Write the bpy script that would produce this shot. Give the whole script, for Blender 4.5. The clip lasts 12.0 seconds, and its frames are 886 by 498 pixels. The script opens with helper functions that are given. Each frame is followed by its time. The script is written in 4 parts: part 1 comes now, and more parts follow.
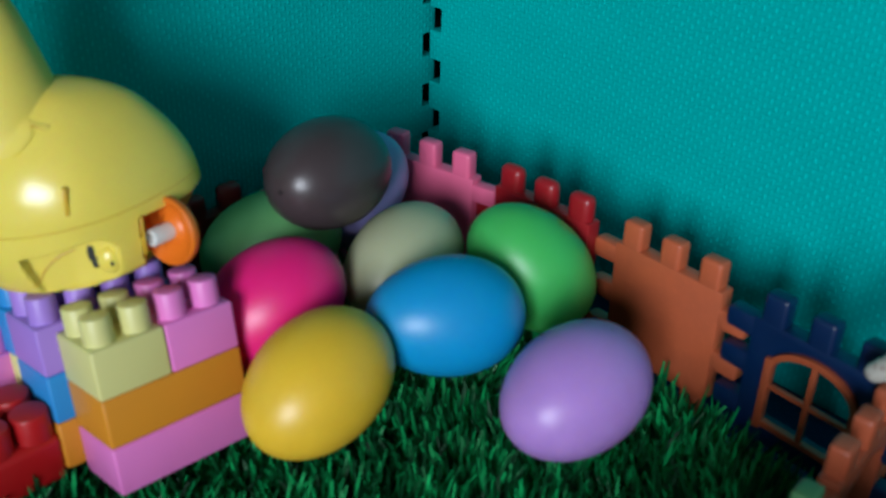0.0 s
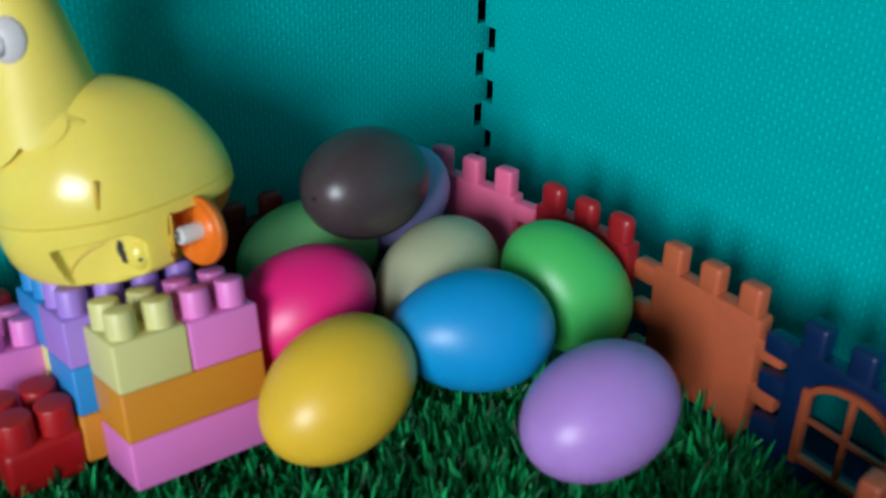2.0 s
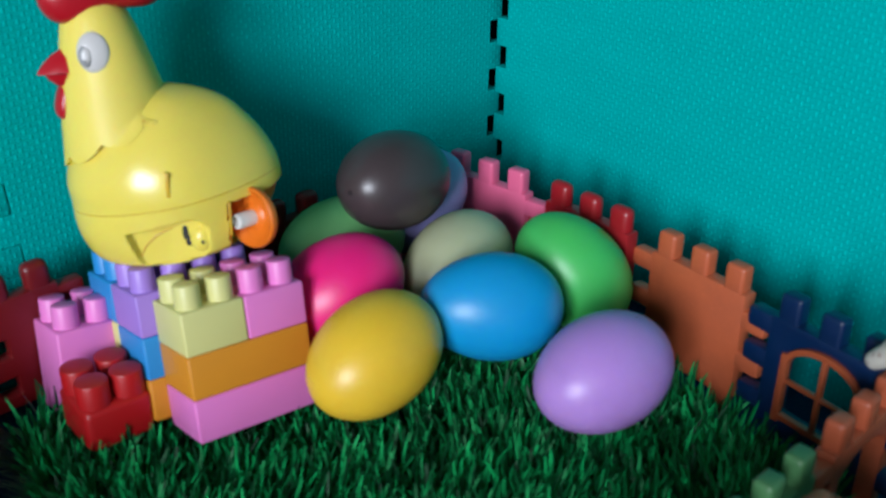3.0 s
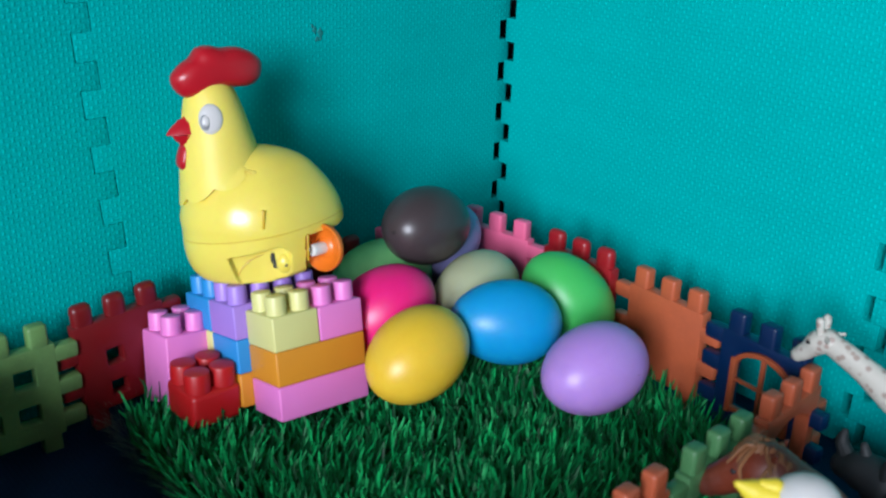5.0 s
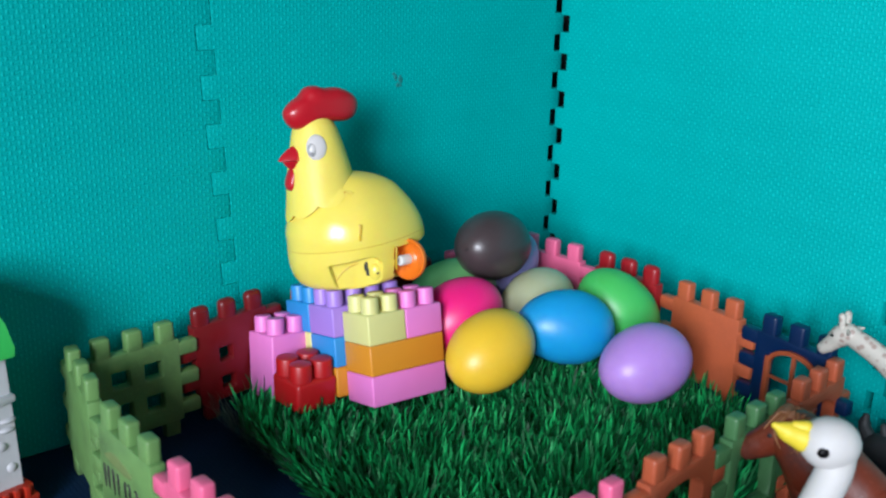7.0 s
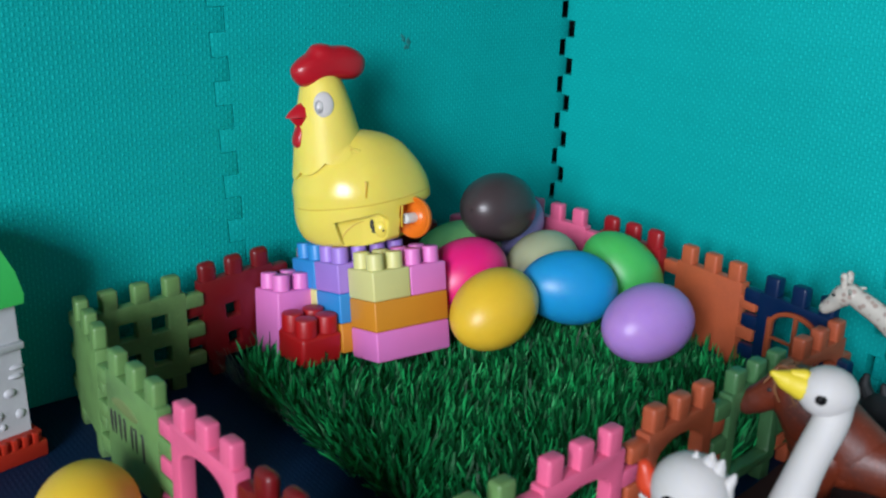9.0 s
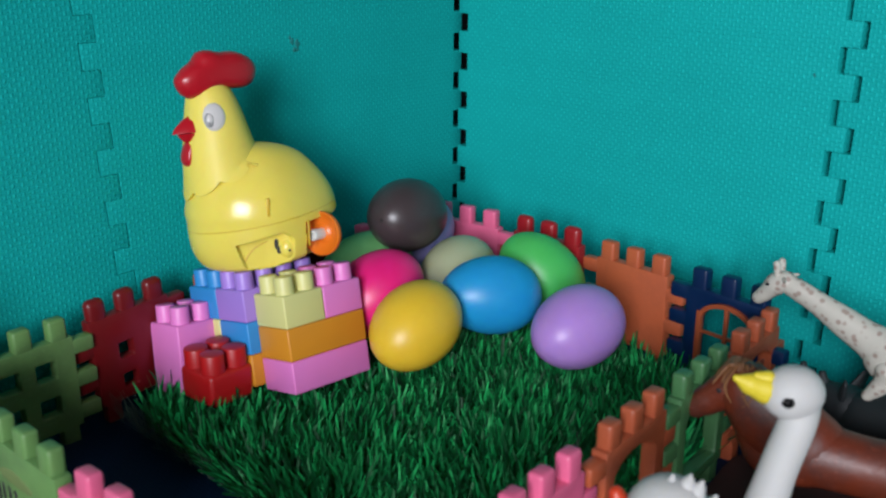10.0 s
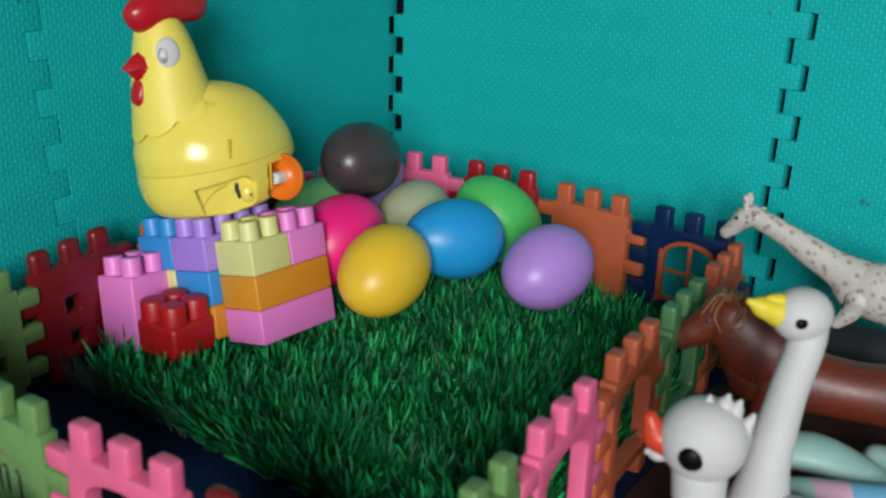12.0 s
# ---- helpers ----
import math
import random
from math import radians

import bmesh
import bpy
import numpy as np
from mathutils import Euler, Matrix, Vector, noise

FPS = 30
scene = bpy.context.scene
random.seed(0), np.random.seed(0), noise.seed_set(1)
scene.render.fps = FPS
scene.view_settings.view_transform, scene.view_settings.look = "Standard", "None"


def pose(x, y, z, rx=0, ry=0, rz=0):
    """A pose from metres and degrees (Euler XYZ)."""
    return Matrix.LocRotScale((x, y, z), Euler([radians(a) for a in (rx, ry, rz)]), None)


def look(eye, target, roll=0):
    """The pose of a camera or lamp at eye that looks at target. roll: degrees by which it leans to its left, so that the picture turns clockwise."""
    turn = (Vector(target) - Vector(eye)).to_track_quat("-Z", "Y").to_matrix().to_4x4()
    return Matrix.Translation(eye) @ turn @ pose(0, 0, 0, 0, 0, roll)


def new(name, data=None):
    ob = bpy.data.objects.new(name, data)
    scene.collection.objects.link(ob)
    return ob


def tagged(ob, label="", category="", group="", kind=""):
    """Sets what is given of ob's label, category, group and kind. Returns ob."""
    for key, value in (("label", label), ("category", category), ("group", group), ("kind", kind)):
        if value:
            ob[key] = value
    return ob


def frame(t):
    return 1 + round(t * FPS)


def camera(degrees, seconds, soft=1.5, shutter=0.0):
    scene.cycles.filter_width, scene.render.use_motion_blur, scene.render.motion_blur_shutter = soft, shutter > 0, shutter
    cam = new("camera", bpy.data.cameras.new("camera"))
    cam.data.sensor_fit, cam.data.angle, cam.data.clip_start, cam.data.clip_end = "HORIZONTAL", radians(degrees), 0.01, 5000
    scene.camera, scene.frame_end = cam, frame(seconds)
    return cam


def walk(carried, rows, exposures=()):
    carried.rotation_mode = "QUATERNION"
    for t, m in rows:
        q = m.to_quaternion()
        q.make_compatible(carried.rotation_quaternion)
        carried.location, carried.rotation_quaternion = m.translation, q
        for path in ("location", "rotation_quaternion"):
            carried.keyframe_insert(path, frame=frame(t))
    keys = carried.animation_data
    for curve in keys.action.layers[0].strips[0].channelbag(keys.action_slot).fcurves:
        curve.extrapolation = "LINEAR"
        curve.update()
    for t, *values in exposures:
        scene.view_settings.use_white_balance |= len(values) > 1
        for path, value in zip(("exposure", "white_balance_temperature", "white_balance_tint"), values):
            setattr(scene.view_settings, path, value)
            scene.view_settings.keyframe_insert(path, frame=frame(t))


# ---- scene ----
SOFT = 2.3
EXPOSURES = [(0.0, -0.48, 6100, 12), (2.5, -0.29, 6100, 13), (5.0, -0.04, 6000, 15), (6.5, 0.10, 6100, 15), (8.5, -0.13, 6220, 16), (9.5, -0.28, 6300, 16), (10.5, -0.38, 6480, 15), (12.0, -0.36, 6600, 13)]
cam = camera(47.7, 12.0, soft=SOFT)
PATH = [
    (0, (-0.395, -0.411, 0.293), (0.825, 0.823, -0.702), 1.4),
    (0.5, (-0.4, -0.414, 0.296), (0.811, 0.832, -0.696), 1.2),
    (1, (-0.404, -0.413, 0.292), (0.794, 0.842, -0.703), 1.4),
    (1.5, (-0.392, -0.413, 0.286), (0.735, 0.903, -0.714), 0.7),
    (2, (-0.381, -0.424, 0.283), (0.745, 0.938, -0.653), 1.4),
    (2.5, (-0.398, -0.443, 0.287), (0.741, 0.93, -0.617), 1.6),
    (3, (-0.423, -0.464, 0.291), (0.711, 0.926, -0.593), 0.9),
    (5, (-0.527, -0.544, 0.315), (0.691, 0.867, -0.41), 2.1),
    (5.5, (-0.554, -0.572, 0.316), (0.688, 0.84, -0.365), 1.7),
    (6, (-0.582, -0.581, 0.309), (0.671, 0.841, -0.331), 1.8),
    (6.5, (-0.603, -0.589, 0.311), (0.618, 0.878, -0.284), 2.0),
    (8.5, (-0.615, -0.613, 0.297), (0.579, 0.879, -0.295), 1.6),
    (9, (-0.614, -0.607, 0.294), (0.577, 0.876, -0.325), 2.3),
    (9.5, (-0.603, -0.596, 0.29), (0.596, 0.884, -0.321), 2.3),
    (10, (-0.602, -0.558, 0.289), (0.77, 0.759, -0.33), 0.4),
    (10.5, (-0.595, -0.496, 0.281), (0.903, 0.69, -0.312), 0.2),
    (11, (-0.594, -0.476, 0.263), (0.915, 0.62, -0.458), 0.5),
    (11.5, (-0.617, -0.492, 0.273), (0.912, 0.627, -0.366), 0.7),
    (12, (-0.632, -0.506, 0.267), (0.897, 0.595, -0.403), 1.7),
]
walk(cam, [(t, look(eye, target, roll)) for t, eye, target, roll in PATH], EXPOSURES)
cam.data.dof.use_dof, cam.data.dof.focus_distance, cam.data.dof.aperture_fstop = True, 0.68, 13


# ---- light: daylight from one low window, and the room around ----
world = bpy.data.worlds.new("world")
scene.world = world
world.use_nodes = True
wn = world.node_tree
sky = wn.nodes.new("ShaderNodeTexSky")
sky.sky_type, sky.sun_disc = "NISHITA", False
sky.sun_elevation, sky.sun_rotation = radians(35), radians(-80)
wn.links.new(sky.outputs["Color"], wn.nodes["Background"].inputs["Color"])
wn.nodes["Background"].inputs["Strength"].default_value = 0.1


def area(name, eye, target, size_x, size_y, watts, colour):
    data = bpy.data.lights.new(name, "AREA")
    data.shape, data.size, data.size_y, data.energy, data.color = "RECTANGLE", size_x, size_y, watts, colour
    ob = new(name, data)
    ob.matrix_world = look(eye, target)
    return ob


WIN_Y, WIN_Z, WIN_W, WIN_H, WIN_X = -2.08, 1.08, 1.4, 1.35, -3.0
for side in (-1, 1):
    y = WIN_Y + side * 0.36
    area("window_daylight", (WIN_X + 0.03, y, WIN_Z), (WIN_X + 1, y, WIN_Z), 0.58, WIN_H - 0.1, 106, (0.92, 0.97, 1.0))


# ---- materials ----
def nodes_of(name):
    m = bpy.data.materials.new(name)
    m.use_nodes = True
    nt = m.node_tree
    return m, nt, nt.nodes["Principled BSDF"]


def add(nt, kind, **values):
    n = nt.nodes.new(kind)
    for key, value in values.items():
        n.inputs[key].default_value = value
    return n


def math_node(nt, op, a, b=0.0):
    n = nt.nodes.new("ShaderNodeMath")
    n.operation = op
    for i, v in enumerate((a, b)):
        if isinstance(v, (int, float)):
            n.inputs[i].default_value = v
        else:
            nt.links.new(v, n.inputs[i])
    return n.outputs[0]


def mixed(nt, factor, a, b):
    n = nt.nodes.new("ShaderNodeMix")
    n.data_type = "RGBA"
    for socket, v in ((n.inputs["Factor"], factor), (n.inputs["A"], a), (n.inputs["B"], b)):
        if isinstance(v, (int, float)):
            socket.default_value = v
        elif isinstance(v, tuple):
            socket.default_value = (*v, 1)
        else:
            nt.links.new(v, socket)
    return n.outputs["Result"]


def ramp(nt, value, low, high):
    n = nt.nodes.new("ShaderNodeMapRange")
    n.inputs["From Min"].default_value, n.inputs["From Max"].default_value = low, high
    nt.links.new(value, n.inputs["Value"])
    return n.outputs["Result"]


def plastic(name, colour, rough=0.32, dirt=0.12, scratch=0.02, sss=0.0):
    """Moulded toy plastic: faint mottling, smudges in the gloss, fine waviness."""
    m, nt, b = nodes_of(name)
    co = nt.nodes.new("ShaderNodeTexCoord").outputs["Object"]
    big, fine = add(nt, "ShaderNodeTexNoise", Scale=45.0, Detail=4.0), add(nt, "ShaderNodeTexNoise", Scale=420.0, Detail=3.0)
    for n in (big, fine):
        nt.links.new(co, n.inputs["Vector"])
    broad = add(nt, "ShaderNodeTexNoise", Scale=14.0, Detail=3.0)
    nt.links.new(co, broad.inputs["Vector"])
    grime = math_node(nt, "MULTIPLY", ramp(nt, big.outputs["Fac"], 0.42, 0.78), math_node(nt, "ADD", ramp(nt, broad.outputs["Fac"], 0.35, 0.7), 0.5))
    dark = tuple(c * 0.55 + 0.01 for c in colour)
    col = mixed(nt, math_node(nt, "MULTIPLY", grime, dirt * 2), colour, dark)
    col = mixed(nt, math_node(nt, "MULTIPLY", ramp(nt, fine.outputs["Fac"], 0.55, 0.8), dirt), col, tuple(min(1, c * 1.25 + 0.01) for c in colour))
    nt.links.new(col, b.inputs["Base Color"])
    nt.links.new(math_node(nt, "ADD", math_node(nt, "MULTIPLY", big.outputs["Fac"], 0.16), rough - 0.08), b.inputs["Roughness"])
    bump = add(nt, "ShaderNodeBump", Strength=scratch * 4, Distance=0.0004)
    nt.links.new(fine.outputs["Fac"], bump.inputs["Height"])
    nt.links.new(bump.outputs["Normal"], b.inputs["Normal"])
    if sss:
        b.inputs["Subsurface Weight"].default_value = sss
        b.inputs["Subsurface Radius"].default_value = (0.022 * sss, 0.017 * sss, 0.010 * sss)
    return m


def foam(name, colour, pitch=0.0058, relief=0.46):
    """Closed-cell foam with an embossed weave of short staggered ribs, and broad stains."""
    m, nt, b = nodes_of(name)
    co = nt.nodes.new("ShaderNodeTexCoord").outputs["Object"]
    sep = nt.nodes.new("ShaderNodeSeparateXYZ")
    nt.links.new(co, sep.inputs[0])
    u, v = math_node(nt, "ADD", sep.outputs["X"], sep.outputs["Y"]), sep.outputs["Z"]
    if name == "navy_foam":
        u, v = sep.outputs["X"], sep.outputs["Y"]
    su = math_node(nt, "COSINE", math_node(nt, "MULTIPLY", u, 2 * math.pi / pitch))
    sv = math_node(nt, "COSINE", math_node(nt, "MULTIPLY", v, 2 * math.pi / (pitch * 0.95)))

    def clipped(x):
        return math_node(nt, "MAXIMUM", math_node(nt, "MINIMUM", math_node(nt, "MULTIPLY", x, 2.4), 1.0), -1.0)

    def squared(x):
        return math_node(nt, "MULTIPLY", x, math_node(nt, "ABSOLUTE", x))

    upright = math_node(nt, "MULTIPLY", squared(su), clipped(sv))
    lying = math_node(nt, "MULTIPLY", clipped(su), squared(sv))
    ribs = math_node(nt, "POWER", math_node(nt, "ADD", math_node(nt, "MULTIPLY", upright, 0.5), 0.5), 2.4)
    bars = math_node(nt, "POWER", math_node(nt, "SUBTRACT", 0.5, math_node(nt, "MULTIPLY", lying, 0.5)), 2.4)
    soft = math_node(nt, "MAXIMUM", ribs, math_node(nt, "MULTIPLY", bars, 0.6))
    big, fine = add(nt, "ShaderNodeTexNoise", Scale=9.0, Detail=5.0), add(nt, "ShaderNodeTexNoise", Scale=700.0, Detail=2.0)
    for n in (big, fine):
        nt.links.new(co, n.inputs["Vector"])
    col = mixed(nt, math_node(nt, "MULTIPLY", ramp(nt, big.outputs["Fac"], 0.4, 0.75), 0.3), colour, tuple(c * 0.72 for c in colour))
    # light caught on the raised ribs, painted in as a paler foam colour
    lit_ribs = math_node(nt, "MULTIPLY", math_node(nt, "MULTIPLY", ramp(nt, soft, 0.45, 0.9), 0.65), ramp(nt, fine.outputs["Fac"], 0.35, 0.7))
    col = mixed(nt, lit_ribs, col, tuple(min(1, c * 1.75 + 0.006) for c in colour))
    nt.links.new(col, b.inputs["Base Color"])
    b.inputs["Roughness"].default_value = 0.62
    b.inputs["Specular IOR Level"].default_value = 0.11
    height = math_node(nt, "ADD", soft, math_node(nt, "MULTIPLY", fine.outputs["Fac"], 0.35))
    bump = add(nt, "ShaderNodeBump", Strength=relief, Distance=0.0009)
    nt.links.new(height, bump.inputs["Height"])
    nt.links.new(bump.outputs["Normal"], b.inputs["Normal"])
    return m


def plain(name, colour, rough=0.7, grain=60.0, amount=0.2, shine=0.5):
    m, nt, b = nodes_of(name)
    co = nt.nodes.new("ShaderNodeTexCoord").outputs["Object"]
    n = add(nt, "ShaderNodeTexNoise", Scale=grain, Detail=5.0)
    nt.links.new(co, n.inputs["Vector"])
    nt.links.new(mixed(nt, math_node(nt, "MULTIPLY", n.outputs["Fac"], amount), colour, tuple(c * 0.6 for c in colour)), b.inputs["Base Color"])
    b.inputs["Roughness"].default_value = rough
    b.inputs["Specular IOR Level"].default_value = shine
    return m


def blade_material():
    m, nt, b = nodes_of("grass_blades")
    geo = nt.nodes.new("ShaderNodeNewGeometry")
    co = nt.nodes.new("ShaderNodeTexCoord").outputs["Object"]
    n = add(nt, "ShaderNodeTexNoise", Scale=28.0, Detail=3.0)
    nt.links.new(co, n.inputs["Vector"])
    col = mixed(nt, math_node(nt, "POWER", geo.outputs["Random Per Island"], 1.7), (0.001, 0.040, 0.012), (0.012, 0.48, 0.122))
    col = mixed(nt, math_node(nt, "MULTIPLY", ramp(nt, n.outputs["Fac"], 0.45, 0.75), 0.3), col, (0.014, 0.15, 0.045))
    pale = math_node(nt, "GREATER_THAN", math_node(nt, "FRACT", math_node(nt, "MULTIPLY", geo.outputs["Random Per Island"], 37.0)), 0.98)
    col = mixed(nt, math_node(nt, "MULTIPLY", pale, 0.6), col, (0.10, 0.22, 0.13))
    nt.links.new(col, b.inputs["Base Color"])
    b.inputs["Roughness"].default_value = 0.5
    b.inputs["Specular IOR Level"].default_value = 0.3
    return m


def spotted(name, base, spot, scale, size):
    """Cast figure with painted, uneven blotches."""
    m, nt, b = nodes_of(name)
    co = nt.nodes.new("ShaderNodeTexCoord").outputs["Object"]
    v = add(nt, "ShaderNodeTexVoronoi", Scale=scale, Randomness=1.0)
    n = add(nt, "ShaderNodeTexNoise", Scale=260.0, Detail=3.0)
    nt.links.new(co, v.inputs["Vector"])
    nt.links.new(co, n.inputs["Vector"])
    d = math_node(nt, "ADD", v.outputs["Distance"], math_node(nt, "MULTIPLY", n.outputs["Fac"], 0.34))
    mask = math_node(nt, "SUBTRACT", 1.0, ramp(nt, d, size - 0.04, size + 0.17))
    col = mixed(nt, mask, mixed(nt, math_node(nt, "MULTIPLY", n.outputs["Fac"], 0.3), base, tuple(c * 0.8 for c in base)), spot)
    nt.links.new(col, b.inputs["Base Color"])
    b.inputs["Roughness"].default_value = 0.5
    bump = add(nt, "ShaderNodeBump", Strength=0.3, Distance=0.0005)
    nt.links.new(n.outputs["Fac"], bump.inputs["Height"])
    nt.links.new(bump.outputs["Normal"], b.inputs["Normal"])
    return m


TEAL = foam("teal_foam", (0.0, 0.36, 0.346))
NAVY = foam("navy_foam", (0.004, 0.020, 0.062), relief=0.22)
DARK_GAP = plain("gap_shade_backing", (0.012, 0.013, 0.015), 0.9)
ROOM = plain("room_paint", (0.06, 0.06, 0.06), 0.8, 8.0, 0.15)
BLADES = blade_material()
# maroon tone of the shaded ground by the fence, put on an added sheet
SHADE_SHEET = plain("maroon_shade_sheet", (0.050, 0.007, 0.006), 0.9, 900.0, 0.5)
FRAYED = plain("frayed_strands", (0.11, 0.17, 0.12), 0.6)
TURF_BASE = plain("turf_backing", (0.01, 0.03, 0.015), 0.9)
P = {
    "hen_yellow": plastic("hen_yellow", (0.79, 0.655, 0.115), 0.24, 0.05, 0.012, 0.7),
    "hen_neck": plastic("hen_neck", (0.79, 0.655, 0.115), 0.52, 0.05, 0.03, 0.7),
    # amber for the body seam, and for painted shade in creases and slots
    "hen_seam_and_shade": plastic("hen_seam_and_shade", (0.605, 0.37, 0.0168), 0.4),
    "red": plastic("toy_red", (0.42, 0.00672, 0.0151), 0.3, 0.08),
    "dull_red": plastic("panel_red", (0.143, 0.0042, 0.00588), 0.4, 0.15),
    "peg_red": plastic("peg_red", (0.302, 0.0084, 0.0134), 0.38, 0.12),
    "wheel_orange": plastic("wheel_orange", (0.739, 0.168, 0.0101), 0.35, 0.08),
    "white": plastic("toy_white", (0.655, 0.655, 0.622), 0.35, 0.05),
    "eye_white": plastic("eye_white", (0.571, 0.546, 0.529), 0.3, 0.05),
    "grey": plastic("toy_grey", (0.269, 0.269, 0.277), 0.35, 0.05),
    "black": plastic("toy_black", (0.0101, 0.0101, 0.0118), 0.45, 0.05),
    "panel_orange": plastic("panel_orange", (0.47, 0.101, 0.0378), 0.42, 0.3),
    "panel_brown": plastic("panel_brown", (0.40, 0.084, 0.033), 0.42, 0.4),
    "panel_pink": plastic("panel_pink", (0.739, 0.126, 0.252), 0.38, 0.12),
    "panel_green": plastic("panel_green", (0.125, 0.255, 0.078), 0.45, 0.5),
    "panel_dark_green": plastic("panel_dark_green", (0.0546, 0.16, 0.0588), 0.42, 0.2),
    "panel_blue": plastic("panel_blue", (0.0012, 0.015, 0.062), 0.38, 0.12),
    "window_orange": plastic("window_orange", (0.336, 0.0714, 0.0252), 0.4, 0.1),
    "brick_pink": plastic("brick_pink", (0.74, 0.20, 0.54), 0.44, 0.05, 0.015, 0.04),
    "brick_lime": plastic("brick_lime", (0.65, 0.62, 0.24), 0.44, 0.05, 0.015, 0.04),
    "brick_orange": plastic("brick_orange", (0.622, 0.244, 0.0168), 0.44, 0.06),
    "brick_purple": plastic("brick_purple", (0.353, 0.202, 0.638), 0.44, 0.05),
    "brick_blue": plastic("brick_blue", (0.0252, 0.244, 0.588), 0.44, 0.05),
    "brick_red": plastic("brick_red", (0.40, 0.006, 0.008), 0.42, 0.12),
    "egg_purple": plastic("egg_purple", (0.43, 0.235, 0.62), 0.37, 0.10, 0.015, 0.4),
    "egg_blue": plastic("egg_blue", (0.010, 0.30, 0.62), 0.37, 0.10, 0.015, 0.4),
    "egg_yellow": plastic("egg_yellow", (0.78, 0.50, 0.03), 0.37, 0.10, 0.015, 0.4),
    "egg_dark": plastic("egg_dark", (0.053, 0.038, 0.040), 0.34, 0.35, 0.03),
    "egg_green": plastic("egg_green", (0.065, 0.48, 0.105), 0.37, 0.10, 0.015, 0.4),
    "egg_cream": plastic("egg_cream", (0.43, 0.45, 0.28), 0.37, 0.10, 0.015, 0.4),
    "egg_magenta": plastic("egg_magenta", (0.78, 0.013, 0.19), 0.37, 0.10, 0.015, 0.4),
    "egg_pale_green": plastic("egg_pale_green", (0.15, 0.43, 0.15), 0.40, 0.1, 0.01),
    "egg_lavender": plastic("egg_lavender", (0.277, 0.252, 0.521), 0.40, 0.08, 0.01),
    "beak_yellow": plastic("beak_yellow", (0.655, 0.521, 0.0252), 0.55, 0.08),
    "beak_orange": plastic("beak_orange", (0.554, 0.0462, 0.0126), 0.4, 0.08),
    "figure_white": plastic("figure_white", (0.512, 0.504, 0.487), 0.66, 0.08, 0.03, 0.08),
    "horse_brown": plastic("horse_brown", (0.120, 0.019, 0.006), 0.45, 1.0, 0.08),
    "horse_tan": plastic("horse_tan", (0.19, 0.075, 0.026), 0.6, 0.3, 0.03),
    "charcoal": plastic("charcoal_rubber", (0.009, 0.012, 0.014), 0.65, 0.2, 0.03),
    "mint": plastic("wing_mint", (0.302, 0.487, 0.437), 0.35, 0.15),
    "wing_pink": plastic("wing_pink", (0.605, 0.353, 0.462), 0.35, 0.1),
    "wing_blue": plastic("wing_blue", (0.134, 0.353, 0.521), 0.35, 0.1),
    "wing_green": plastic("wing_green", (0.0252, 0.336, 0.134), 0.35, 0.1),
    "house_wall": plastic("house_wall", (0.521, 0.529, 0.554), 0.5, 0.25, 0.05),
    "house_green": plastic("house_green", (0.042, 0.521, 0.101), 0.35, 0.08),
    "house_red": plastic("house_red", (0.42, 0.0252, 0.0101), 0.35, 0.1),
    "eye_black": plain("eye_black", (0.002, 0.002, 0.0022), 0.4, 60.0, 0.2, 0.12),
    "brown_stain": plain("brown_stain", (0.16, 0.225, 0.075), 0.6, 220.0, 0.6),
    "ink": plain("marker_ink", (0.02, 0.022, 0.018), 0.6),
}
GIRAFFE = spotted("giraffe_paint", (0.50, 0.47, 0.41), (0.31, 0.235, 0.20), 235.0, 0.43)


# ---- building helpers ----
def mesh_object(name, bm, material, smooth=True):
    bmesh.ops.recalc_face_normals(bm, faces=bm.faces)
    me = bpy.data.meshes.new(name)
    bm.to_mesh(me)
    bm.free()
    for m in material if isinstance(material, (list, tuple)) else [material]:
        me.materials.append(m)
    if smooth:
        me.shade_smooth()
        me.set_sharp_from_angle(angle=radians(35))
    return new(name, me)


def part(name, bm, material, parent, label="", smooth=True):
    ob = mesh_object(name, bm, material, smooth)
    ob.parent = parent
    return tagged(ob, label) if label else ob


def empty(name, m, label, category, group="", kind=""):
    ob = new(name)
    ob.empty_display_size = 0.01
    ob.matrix_world = m
    return tagged(ob, label, category, group, kind)


def box(bm, lo, hi, bevel=0.0, segments=2):
    r = bmesh.ops.create_cube(bm, size=1)
    for v in r["verts"]:
        v.co = Vector([lo[i] + (v.co[i] + 0.5) * (hi[i] - lo[i]) for i in range(3)])
    if bevel:
        es = list({e for v in r["verts"] for e in v.link_edges})
        bmesh.ops.bevel(bm, geom=es, offset=bevel, segments=segments, profile=0.5, affect="EDGES")
    return bm


def rings_mesh(bm, rings, cap=True, mat=0):
    """Skin a list of closed rings, each a list of points of one length."""
    rows = [[bm.verts.new(p) for p in ring] for ring in rings]
    n = len(rows[0])
    for a, b in zip(rows, rows[1:]):
        for i in range(n):
            f = bm.faces.new((a[i], a[(i + 1) % n], b[(i + 1) % n], b[i]))
            f.material_index = mat
    if cap:
        for row in (rows[0], rows[-1]):
            f = bm.faces.new(row)
            f.material_index = mat
    return bm


def lathe(bm, profile, n=24, m=Matrix(), mat=0, cap=True):
    """Turn (radius, height) pairs about z."""
    rings = [[m @ Vector((r * math.cos(2 * math.pi * i / n), r * math.sin(2 * math.pi * i / n), z)) for i in range(n)] for r, z in profile]
    return rings_mesh(bm, rings, cap, mat)


